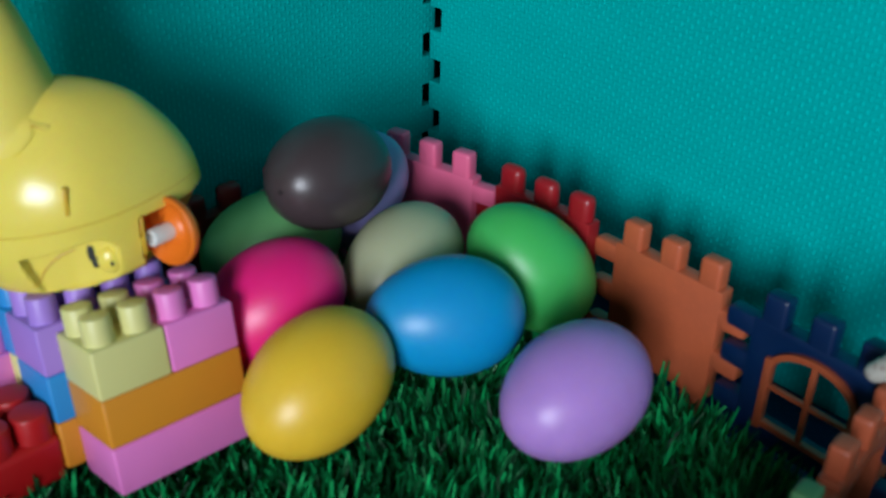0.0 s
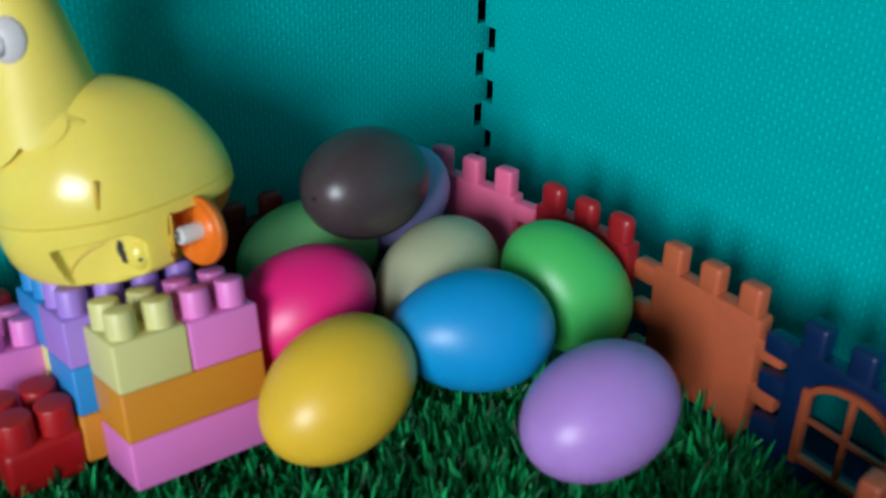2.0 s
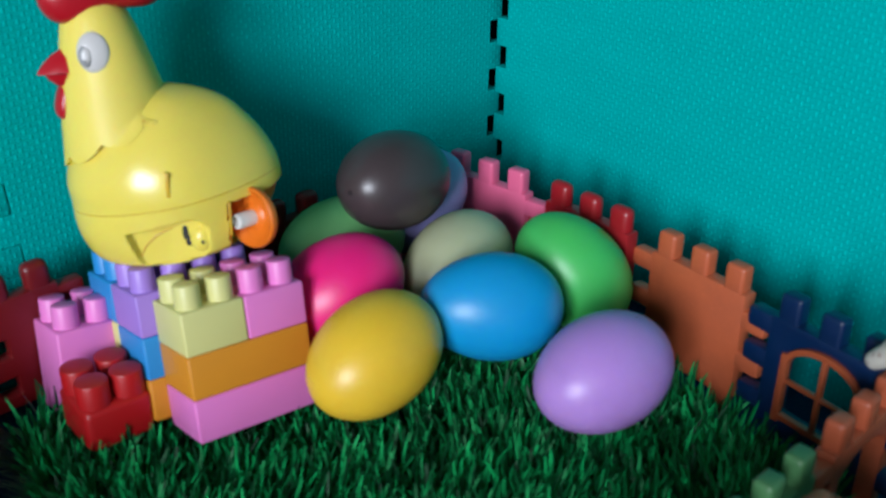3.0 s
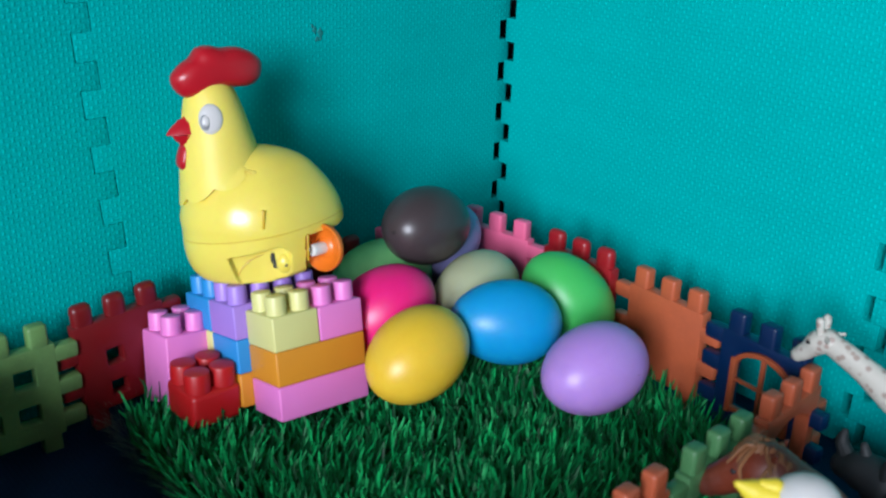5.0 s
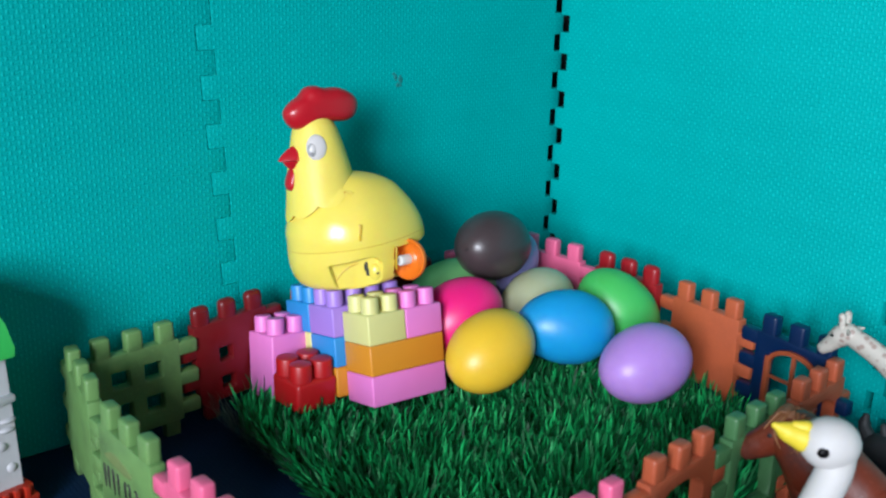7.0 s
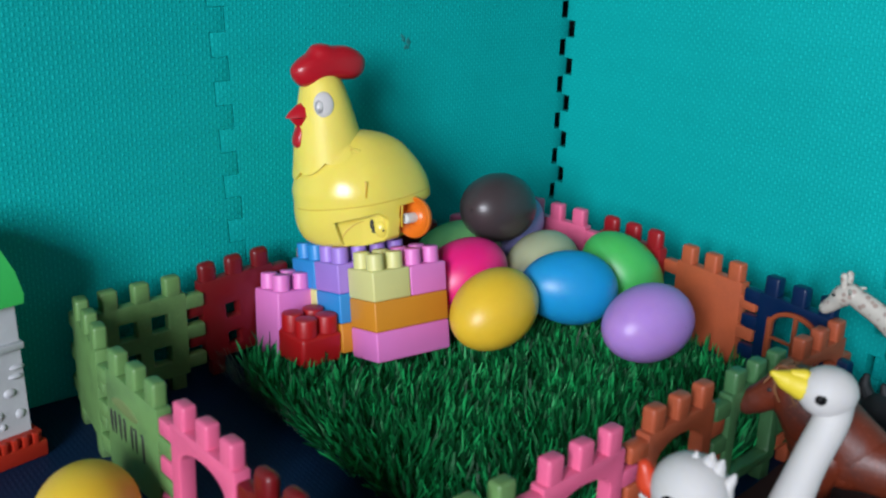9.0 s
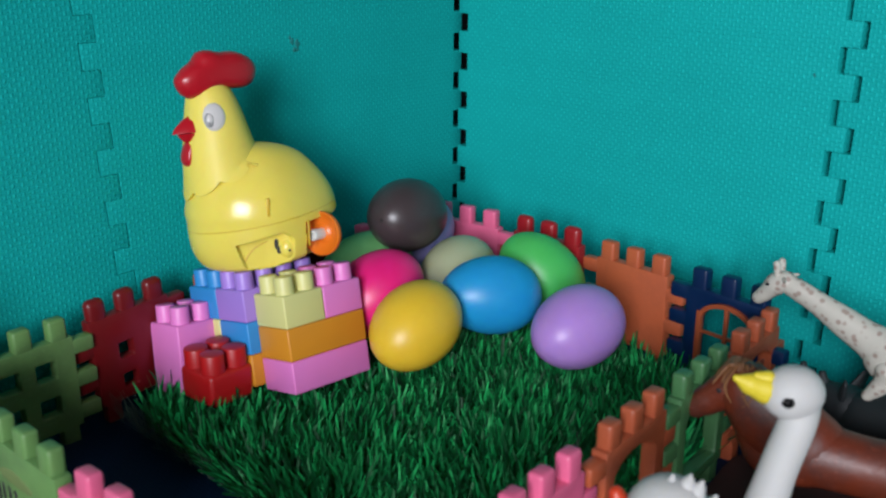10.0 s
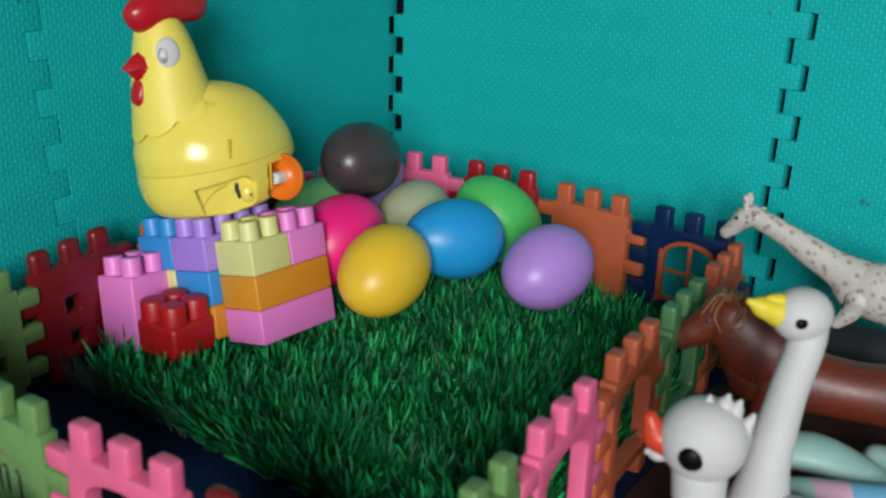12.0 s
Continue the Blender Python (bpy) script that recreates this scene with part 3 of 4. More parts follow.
def toy_hen():
    head = Matrix.Translation((0.020, 0, 0)) @ Matrix.Rotation(radians(25), 4, "Z") @ Matrix.Translation((-0.0255, 0, -0.03 * 0.11)) @ Matrix.Diagonal((1, 1, 1.11, 1))
    hen = empty("toy_hen", HEN, "yellow plastic toy hen on orange wheels, standing on the bricks", "toy hen")
    lower = [(-0.0015, -0.002, 0.024, 0.019), (-0.0005, -0.002, 0.0320, 0.0255), (0.004, -0.002, 0.0385, 0.0312), (0.011, -0.002, 0.0424, 0.0346), (0.019, -0.002, 0.0442, 0.0366), (0.0282, -0.002, 0.0449, 0.0375)]

    upper = [(0.0286, -0.0022, 0.0450, 0.0372), (0.036, -0.0018, 0.0454, 0.0376), (0.045, -0.0016, 0.0432, 0.0360), (0.054, -0.0012, 0.0384, 0.0320), (0.062, -0.0006, 0.0322, 0.0264),
             (0.0680, -0.001, 0.0252, 0.0204), (0.0722, 0.000, 0.0174, 0.0142), (0.0744, 0.001, 0.0092, 0.0075), (0.0750, 0.001, 0.003, 0.002)]

    def rise(d, over):
        k = min(1.0, max(0.0, d / over))
        return k * k * (3 - 2 * k)

    tilt, joint = 0.15, 0.0262

    def recess(p):
        # flat-bottomed place for a folded leg on both flanks, cut back square in front of the wheels
        below = joint - tilt * (p.x - 0.034) - p.z
        top, front = 0.0245 - 0.25 * p.x - 70 * max(0.0, -p.x - 0.006) ** 2, 0.0180 - 0.35 * max(0.0, 0.019 - p.z)
        k = rise(top - p.z, 0.0012) * rise(front - p.x, 0.0022) * rise(p.x + 0.0170, 0.0040)
        side = abs(p.y)
        side += (min(side, 0.0282 + 0.12 * max(0.0, -p.x)) - side) * k
        if p.x < -0.0245 and side > 0.012:
            side = min(side, 0.0130 + 0.03 * rise(0.0065 - below, 0.0030))
        p.x = max(p.x, -0.0385 - 0.012 * rise(0.0085 - below, 0.0050))
        p.y = math.copysign(side, p.y)
        return p

    # one egg-shaped shell, parted along a joint that climbs towards the tail
    whole = eased(lower[:-1] + upper, 8)

    def girth(z):
        z = min(max(z, whole[0][0]), whole[-1][0])
        for r0, r1 in zip(whole, whole[1:]):
            if r0[0] <= z <= r1[0]:
                f = (z - r0[0]) / (r1[0] - r0[0])
                return tuple(p + (q - p) * f for p, q in zip(r0[1:], r1[1:]))

    def shell_rings(levels, n, push=None, grow=0.0):
        rings = []
        for z0, slope, shrink in levels:
            ring = []
            for i in range(n):
                t = 2 * math.pi * i / n
                c, q = math.cos(t), math.sin(t)
                x, z = 0.0, z0
                for k in range(6):
                    cx, a, b = girth(z)
                    x = cx + (a * shrink + grow) * math.copysign(abs(c) ** (2 / 2.1), c)
                    z = z0 - slope * (x - 0.034)
                narrow = 1 - 0.33 * max(0.0, -c) ** 1.5
                p = Vector((x, (b * shrink + grow) * narrow * math.copysign(abs(q) ** (2 / 2.1), q), z))
                ring.append(push(p) if push else p)
            rings.append(ring)
        return rings

    levels = [(-0.0022, tilt, 0.80), (-0.0014, tilt, 0.90), (0.0002, tilt, 0.97)] + [(0.002 + (joint - 0.0022) * k / 90, tilt, 1.0) for k in range(91)]
    part("lower_body", rings_mesh(bmesh.new(), shell_rings(levels, 260, recess)), P["hen_yellow"], hen)
    levels = [(joint + 0.0003 + (0.0746 - joint) * (k / 44) ** 0.9, tilt * (1 - k / 44) ** 1.3, 1.0) for k in range(45)]
    part("upper_body", rings_mesh(bmesh.new(), shell_rings(levels, 96)), P["hen_yellow"], hen)
    part("seam", rings_mesh(bmesh.new(), shell_rings([(joint - 0.0004, tilt, 0.994), (joint + 0.0006, tilt, 0.994)], 96)), P["hen_seam_and_shade"], hen, "dark joint line round the body")
    neck = eased([(0.030, 0.0180, 0.0245, 0.0300), (0.041, 0.0180, 0.0245, 0.0300), (0.0545, 0.0187, 0.0232, 0.0268), (0.070, 0.0205, 0.0210, 0.0225), (0.0855, 0.0221, 0.0180, 0.0190),
                  (0.0988, 0.0235, 0.0150, 0.0160), (0.1077, 0.0247, 0.0118, 0.0125), (0.1121, 0.0251, 0.0070, 0.0075), (0.1138, 0.0251, 0.0015, 0.0016)], 4)
    shell = eased(upper, 4)
    n = 112

    def level(rows, z):
        for r0, r1 in zip(rows, rows[1:]):
            if r0[0] <= z <= r1[0]:
                f = (z - r0[0]) / (r1[0] - r0[0])
                return tuple(p + (q - p) * f for p, q in zip(r0, r1))
        return None

    def body_reach(z, t, cx):
        """How far the body's skin lies from the neck's axis at height z in direction t."""
        row = level(shell, z)
        if row is None:
            return 0.0
        lo, hi = 0.0, 0.09
        for k in range(30):
            r = (lo + hi) / 2
            inside = abs((cx + r * math.cos(t) - row[1]) / row[2]) ** 2.15 + abs(r * math.sin(t) / row[3]) ** 2.15 < 1
            lo, hi = (r, hi) if inside else (lo, r)
        return lo

    def neck_at(z, t, grow=0.0):
        row = level(neck, z) or neck[-1]
        cx, a, b = row[1:]
        r = a * b / math.hypot(b * math.cos(t), a * math.sin(t))
        r = max(r, min(body_reach(z, t, cx), r + 0.0065) if z < 0.066 else 0.0) + grow
        return Vector((cx + r * math.cos(t), r * math.sin(t), z))

    def feather_edge(t):
        return 0.0592 - 0.0120 * math.cos(t) - 0.0042 * abs(math.sin(t * 4.5)) ** 0.75

    rows = []
    for f in [0.0, 0.0] + [k / 34 for k in range(35)]:
        row = []
        for i in range(n):
            t = 2 * math.pi * i / n
            low = feather_edge(t)
            row.append(neck_at(low + (0.1137 - low) * f, t, 0.0009 * (1 - f) + 0.0001 if len(rows) else -0.0008))
        rows.append(row)
    part("neck", rings_mesh(bmesh.new(), rows), P["hen_neck"], hen, "tapered yellow neck with a scalloped feather edge")
    line = [neck_at(feather_edge(2 * math.pi * i / n), 2 * math.pi * i / n, 0.0004) for i in range(n)]
    # thin amber tubes stand for the shade in the feather creases
    groove = bmesh.new()
    for q in range(9):
        at = 2 * math.pi * q / 9
        pts = [neck_at(feather_edge(at + d), at + d, 0.0003) for d in (-0.08, -0.04, 0.0, 0.05, 0.10)]
        tube(groove, pts, [0.0002, 0.0004, 0.0006, 0.0004, 0.0002], 6)
    part("feather_line", groove, P["hen_seam_and_shade"], hen, "shade in the creases between the moulded feathers, coloured amber")
    # comb: a lumpy red cap
    out = smooth_loop([(0.0520, 0.1000), (0.0540, 0.1060), (0.0490, 0.1115), (0.0430, 0.1150), (0.0385, 0.1195), (0.0320, 0.1206), (0.0250, 0.1194), (0.0150, 0.1194), (0.0060, 0.1165),
                       (0.0005, 0.1115), (0.0015, 0.1045), (0.0080, 0.1005), (0.0180, 0.1000), (0.0280, 0.1000), (0.0380, 0.0980), (0.0460, 0.0962)], 4)
    part("comb", inflated(bmesh.new(), out, 0.0095, (0.027, 0.1085), head @ Matrix.Translation((-0.0005, 0, -0.0009)) @ Matrix.Diagonal((0.965, 1, 1, 1))), P["red"], hen, "lumpy glossy red comb")
    bm = bmesh.new()
    rings_mesh(bm, [[Vector((x, y * s, zc + z * s)) for y, z in ((0.0086, 0.0002), (0.0058, 0.0062), (0, 0.0092), (-0.0058, 0.0062), (-0.0086, 0.0002), (0, -0.0002))]
                    for x, s, zc in ((0.0370, 1.1, 0.0782), (0.0430, 0.98, 0.0784), (0.0490, 0.68, 0.0784), (0.0535, 0.34, 0.0780), (0.0556, 0.06, 0.0778))])
    rings_mesh(bm, [[Vector((x, y * s, zc + z * s)) for y, z in ((0.0078, -0.0006), (0, -0.0002), (-0.0078, -0.0006), (-0.005, -0.0056), (0, -0.0078), (0.005, -0.0056))]
                    for x, s, zc in ((0.0370, 1.15, 0.0788), (0.0430, 1.05, 0.0788), (0.0475, 0.76, 0.0785), (0.0510, 0.36, 0.0780), (0.0526, 0.06, 0.0778))])
    bm.transform(head)
    part("beak", bm, P["red"], hen, "short thick red beak")
    part("wattle", inflated(bmesh.new(), smooth_loop([(0.0445, 0.0730), (0.0415, 0.0660), (0.0425, 0.0618), (0.0462, 0.0598), (0.0500, 0.0620), (0.0502, 0.0665), (0.0475, 0.0730)], 4), 0.0055, (0.0460, 0.0655), head), P["red"], hen)
    part("nub", ball(bmesh.new(), (-0.0185, 0.0, 0.0692), (0.0016, 0.0016, 0.0012), Matrix(), 12), P["hen_yellow"], hen)
    for side in (1, -1):
        e = neck_at(0.0925, side * radians(62 if side > 0 else 80) + radians(25))
        out_dir = (head.to_3x3() @ Vector((0.36, side * 0.93, 0.2))).normalized()
        ey = (Vector((0, 0, 1)) - out_dir * out_dir.z).normalized()
        m = Matrix((ey.cross(out_dir), ey, out_dir)).transposed().to_4x4()
        m.translation = e
        eye = part("eye", ball(bmesh.new(), (0, 0, 0), (0.0064, 0.0082, 0.0022), m, 24), P["eye_white"], hen, "white oval eye with a grey pupil")
        start, turn0 = side * radians(60 if side > 0 else 78) + radians(25), radians(25)
        line = [neck_at(0.0905 - 0.0015 * k, start + (side * radians(22) + turn0 - start) * k / 4, 0.0001) for k in range(5)]
        part("eye_crease", tube(bmesh.new(), line, [0.0002, 0.0004, 0.0004, 0.0003, 0.0002], 6), P["hen_seam_and_shade"], hen)
        m2 = m @ Matrix.Translation((-0.0028 * side, -0.0016, 0.0013))
        part("iris", ball(bmesh.new(), (0, 0, 0), (0.0030, 0.0044, 0.0012), m2, 20), P["grey"], eye)
        part("glint", ball(bmesh.new(), (0.0002 * side, 0.0004, 0.0008), (0.0020, 0.0030, 0.0008), m2, 16), P["eye_white"], eye)
        part("pupil", ball(bmesh.new(), (-0.0004 * side, -0.0018, 0.0010), (0.0009, 0.0007, 0.0005), m2, 12), P["grey"], eye)
        part("side_slot", box(bmesh.new(), (-0.0026, side * 0.0366 - 0.0014, 0.0365), (-0.0010, side * 0.0366 + 0.0010, 0.0468), 0.0003), P["hen_seam_and_shade"], hen, "narrow moulded slot, its shade coloured amber")
        knob = part("leg_knob", ball(bmesh.new(), (-0.0128, side * 0.0282, 0.0150), (0.0052, 0.0040, 0.0060), Matrix(), 24), P["hen_yellow"], hen, "rounded end of the folded leg")
        part("knob_hole", ball(bmesh.new(), (-0.0132, side * 0.0321, 0.0145), (0.0008, 0.0004, 0.0009), Matrix(), 10), P["ink"], knob)
        part("leg_line", tube(bmesh.new(), [(0.0135, side * 0.0281, 0.0060), (0.0105, side * 0.0281, 0.0125), (0.0050, side * 0.0281, 0.0175), (-0.0010, side * 0.0283, 0.0200)], [0.0003, 0.0005, 0.0005, 0.0003], 8), P["hen_seam_and_shade"], hen)
        part("leg_joint", box(bmesh.new(), (-0.0257, side * 0.0302 - 0.0016, 0.0165), (-0.0247, side * 0.0302 + 0.0016, 0.0310), 0.0002), P["hen_seam_and_shade"], hen)
        for x, z, w, h in ((-0.0062, 0.0182, 0.0014, 0.0036), (-0.0078, 0.0138, 0.0018, 0.0018), (-0.0070, 0.0158, 0.0015, 0.0013)):
            part("ink_mark", ball(bmesh.new(), (x, side * (0.0282 - 0.12 * x), z), (w, 0.0006, h), Matrix(), 10), P["ink"], hen)
        wheel = bmesh.new()
        turn = Matrix.Translation((-0.0343, side * 0.0222, 0.0210)) @ Vector((0.70, side * 0.71, 0.06)).to_track_quat("Z", "Y").to_matrix().to_4x4()
        lathe(wheel, [(0.003, -0.004), (0.0108, -0.003), (0.0130, -0.0016), (0.0136, 0.0), (0.0134, 0.0016), (0.0126, 0.0024), (0.0112, 0.0014), (0.0090, -0.0002), (0.0060, -0.0008), (0.0042, 0.0004), (0.003, 0.0006)], 40, turn)
        w = part("wheel", wheel, P["wheel_orange"], hen, "orange disc wheel")
        part("axle", lathe(bmesh.new(), [(0.0034, -0.004), (0.0034, 0.0092), (0.0030, 0.0100), (0.0022, 0.0101), (0.0019, 0.0086), (0.0003, 0.0083)], 20, turn), P["white"], w, "white axle stub")


toy_hen()

# ---- castle fence panels ----
PANEL_T = 0.0085


PLATE_W, PLATE_LO, PLATE_HI, TOOTH, HALF = 0.0285, 0.012, 0.068, 0.012, 0.0053


def plate_loops(kind):
    """Rim and holes of a panel's plate, the middle of its foot line at 0."""
    loops = [rect(-PLATE_W, PLATE_W, PLATE_LO, PLATE_HI)]
    if kind == "grid":
        for x in (-0.0105, 0.0105):
            for z in (0.029, 0.051):
                loops.append(rect(x - 0.0058, x + 0.0058, z - 0.0055, z + 0.0055))
    if kind == "holes":
        loops += [rect(-0.0108, -0.0010, 0.0385, 0.0485), rect(-0.0108, -0.0010, 0.019, 0.028)]
    if kind == "gate":
        arch = [(0.0195 * math.cos(a), 0.050 + 0.0095 * math.sin(a)) for a in (math.pi * i / 14 for i in range(15))]
        loops.append([(-0.0195, 0.0185), (0.0195, 0.0185)] + arch)
    if kind == "window":
        arch = [(0.0015 + 0.0200 * math.cos(a), 0.0485 + 0.0140 * math.sin(a)) for a in (math.pi * i / 16 for i in range(17))]
        loops.append([(0.0015 - 0.0200, 0.0215), (0.0015 + 0.0200, 0.0215)] + arch)
    return loops


PANEL_MESH = {}


def shared(name, key, make, colour, parent):
    """A part whose mesh is made once for all panels of a colour."""
    full = (name, key, colour)
    if full in PANEL_MESH:
        ob = new(name, PANEL_MESH[full])
        ob.parent = parent
        return ob
    ob = part(name, make(), P[colour], parent)
    PANEL_MESH[full] = ob.data
    return ob


def fence_panel(kind, colour, x, y, z, towards, label, tip=0.0, long=1.0, ends=((0.0298, 0.0503), (0.0195, 0.040, 0.0605))):
    """towards: the way its length runs, as a plan direction; tip: degrees by which that end rises; ends: heights of the link tabs."""
    ob = empty("fence_panel", frame3((x, y, z), (towards[0], towards[1], math.tan(radians(tip)) * math.hypot(*towards)), (0, 0, 1)) @ Matrix.Diagonal((long, 1, 1, 1)),
               label, "toy fence panel", "castle fence of linked panels")
    soft, half = (0.0036, 0.0064) if "red" in colour else (0.0018, HALF)
    d = PANEL_T / 2 - 0.0003
    shared("plate", kind, lambda: sheet(bmesh.new(), plate_loops(kind), PANEL_T, 0.0016), colour, ob)
    for px in (-0.0205, 0.0, 0.0205):
        shared("battlement", "", lambda: box(bmesh.new(), (-half, -d, -0.005), (half, d, TOOTH), soft, 3), colour, ob).location = (px, 0, PLATE_HI)
    for px in (-0.0205, 0.0205):
        shared("foot", "", lambda: box(bmesh.new(), (-HALF, -d, -TOOTH), (HALF, d, 0.005), 0.0018), colour, ob).location = (px, 0, PLATE_LO)
    for side, heights in zip((-1, 1), ends):
        for pz in heights:
            shared("link_tab", side, lambda: box(bmesh.new(), (min(-0.005 * side, 0.0125 * side), -d, 0.0005 - HALF), (max(-0.005 * side, 0.0125 * side), d, HALF - 0.0005), 0.0018),
                   colour, ob).location = (side * PLATE_W, 0, pz)
    return ob


# right run, from the corner to the front
fence_panel("solid", "panel_pink", -0.0765, -0.0785, 0.0115, (0.18, -1), "pink battlement panel of a toy castle fence")
fence_panel("solid", "peg_red", -0.0668, -0.147, 0.0120, (0.03, -1), "red battlement panel of a toy castle fence", ends=((0.0298, 0.0503), ()))
fence_panel("solid", "panel_orange", -0.0627, -0.216, 0.0072, (-0.05, -1), "orange battlement panel standing against the turf", ends=((0.0195, 0.0400, 0.0605), (0.0345, 0.0555)))
blue_panel = fence_panel("window", "panel_blue", -0.0733, -0.291, 0.0088, (-0.09, -1), "dark blue battlement panel with an arched window", ends=((0.0235, 0.0445, 0.0620), (0.0195, 0.040)))
# front run, from the right wall to the left
FRONT = (-1, -0.086)
for x, kind, colour, label in ((-0.1005, "gate", "panel_brown", "orange gate panel of a toy castle fence"), (-0.1705, "gate", "panel_dark_green", "green gate panel of a toy castle fence"),
                               (-0.2425, "gate", "panel_brown", "orange gate panel of a toy castle fence"), (-0.3170, "gate", "panel_pink", "pink gate panel of a toy castle fence"),
                               (-0.3880, "solid", "panel_green", "green battlement panel of a toy castle fence")):
    fence_panel(kind, colour, x, -0.3134 + 0.085 * x, 0.0 if x < -0.2 else -0.002, FRONT, label)
# left run, along the wall and then to the front
for x, kind, colour, z, tip, label in ((-0.3957, "grid", "panel_green", -0.0035, 1.5, "green lattice panel with four square holes"), (-0.3260, "holes", "dull_red", 0.0025, 4.5, "dark red panel with a square hole"),
                                       (-0.2570, "solid", "panel_orange", -0.0015, 0, "orange battlement panel behind the bricks"), (-0.1870, "solid", "dull_red", 0.0, 0, "dark red panel behind the eggs"),
                                       (-0.1180, "solid", "panel_pink", 0.0, 0, "pink panel behind the eggs")):
    fence_panel(kind, colour, x, (-0.0235 if kind == "holes" else -0.0262) + 0.037 * x, z, (1, 0.037), label, tip, 0.95 if kind == "holes" else 1.0)
fence_panel("solid", "panel_green", -0.4408, -0.0750, -0.001, (0.13, 1), "light green battlement panel at the bend of the fence", long=1.07)
marked = fence_panel("solid", "panel_green", -0.4464, -0.1570, -0.001, (-0.04, 1), "light green battlement panel with marker scribbles", long=1.07)
fence_panel("gate", "panel_pink", -0.4435, -0.2325, 0.0, (-0.06, 1), "pink gate panel of a toy castle fence", long=1.04)
fence_panel("solid", "dull_red", -0.4372, -0.2994, -0.0035, (-0.1, 1), "red panel closing the fence", ends=((0.0298, 0.0503), (0.0195, 0.040, 0.0620)))


def window_insert(parent):
    """Arched casement: jambs, curved head, one mullion and one bar."""
    w, z0, zs, rise, t = 0.0200, 0.0215, 0.0485, 0.0140, 0.0028
    frame_bm = bmesh.new()
    outer = [(-w, z0), (w, z0)] + [(w * math.cos(a), zs + rise * math.sin(a)) for a in (math.pi * i / 16 for i in range(17))]
    k = w - t
    inner = [(-k, z0 + t), (k, z0 + t)] + [(k * math.cos(a), zs + (rise - t) * math.sin(a)) for a in (math.pi * i / 16 for i in range(17))]
    sheet(frame_bm, [outer, inner], 0.0034, 0.0004)
    fr = part("window_frame", frame_bm, P["window_orange"], parent, "thin orange arched window frame")
    fr.location = (0.0015, -0.0040, 0)
    for lo, hi in (((0.0004, -0.0055, z0 + t), (0.0026, -0.0028, zs + rise - t)), ((0.0015 - k, -0.0052, 0.0402), (0.0015 + k, -0.0030, 0.0422)),
                   ((0.0015 - w - 0.0004, -0.0060, z0 - 0.0015), (0.0015 - w + 0.0030, -0.0025, zs + 0.0055))):
        part("glazing_bar", box(bmesh.new(), lo, hi, 0.0003), P["window_orange"], parent)


window_insert(blue_panel)
# a row of short marker strokes, upright and leaning, with small hooks
for x, lean, long_, hook in ((0.0225, -0.0008, 0.0150, 0.0), (0.0180, -0.0004, 0.0140, 0.0012), (0.0125, -0.0008, 0.0150, 0.0018), (0.0070, -0.0002, 0.0140, 0.0022), (-0.0005, -0.0006, 0.0150, 0.0), (-0.0055, -0.0003, 0.0145, 0.0030), (-0.0130, -0.0004, 0.0170, 0.0026)):
    z1 = 0.0468
    pts = [(x + hook, PANEL_T / 2, z1 - 0.0012), (x + hook * 0.4, PANEL_T / 2, z1)] + [(x + lean * k / 4, PANEL_T / 2, z1 - 0.88 * long_ * (0.1 + 0.9 * k / 4)) for k in range(5)]
    part("scribble", tube(bmesh.new(), pts, [0.0004, 0.0006, 0.0008, 0.0010, 0.0009, 0.0008, 0.0004], 8), P["ink"], marked)
stain = bmesh.new()
inflated(stain, smooth_loop([Vector(q) for q in ((0.022, 0.052), (0.012, 0.057), (0.000, 0.056), (-0.008, 0.053), (-0.004, 0.050), (0.010, 0.050))], 4), 0.0004, (0.004, 0.053), Matrix.Translation((0, PANEL_T / 2, 0)))
part("stain", stain, P["brown_stain"], marked, "faint brownish smear")


# ---- figures outside the fence ----
def figure(name, label, category, m, build, materials, names):
    """A cast animal: one mesh for the body, and one for each painted or added piece."""
    bm = bmesh.new()
    build(bm)
    ob = empty(name, m, label, category)
    for k, (material, piece) in enumerate(zip(materials, names)):
        for side in (1, -1) if piece == "eye" else (0,):
            one = bm.copy()
            drop = [f for f in one.faces if f.material_index != k or f.calc_center_median().y * side < 0]
            bmesh.ops.delete(one, geom=drop, context="FACES")
            for f in one.faces:
                f.material_index = 0
            part(piece, one, material, ob)
    bm.free()
    return ob


def goose(bm):
    # own axes: x forward, y to its left, z up
    tube(bm, [(-0.016, 0.074, 0.0192), (-0.006, 0.058, 0.0192), (0.010, 0.038, 0.0202), (0.0205, 0.025, 0.0240)], [0.008, 0.019, 0.020, 0.0145], 22)
    tube(bm, [(0.0195, 0.0245, 0.026), (0.0140, 0.0175, 0.050), (0.0045, 0.0085, 0.074), (-0.0045, 0.0015, 0.094), (-0.0030, 0, 0.105)], [0.0140, 0.0092, 0.0080, 0.0080, 0.0100], 20)
    ball(bm, (-0.0012, 0, 0.1050), (0.0132, 0.0112, 0.0118), Matrix(), 24)
    tube(bm, [(0.010, 0, 0.1065), (0.0168, 0, 0.1090), (0.0230, 0, 0.1118)], [0.0062, 0.0047, 0.0015], 14, 0.95, 1)
    tube(bm, [(0.0095, 0, 0.1118), (0.0145, 0, 0.1124)], [0.0030, 0.0020], 10, 1.0, 1)
    for s in (1, -1):
        ball(bm, (0.0040, s * 0.0099, 0.1052), (0.0028, 0.0016, 0.0024), Matrix(), 12, 2)


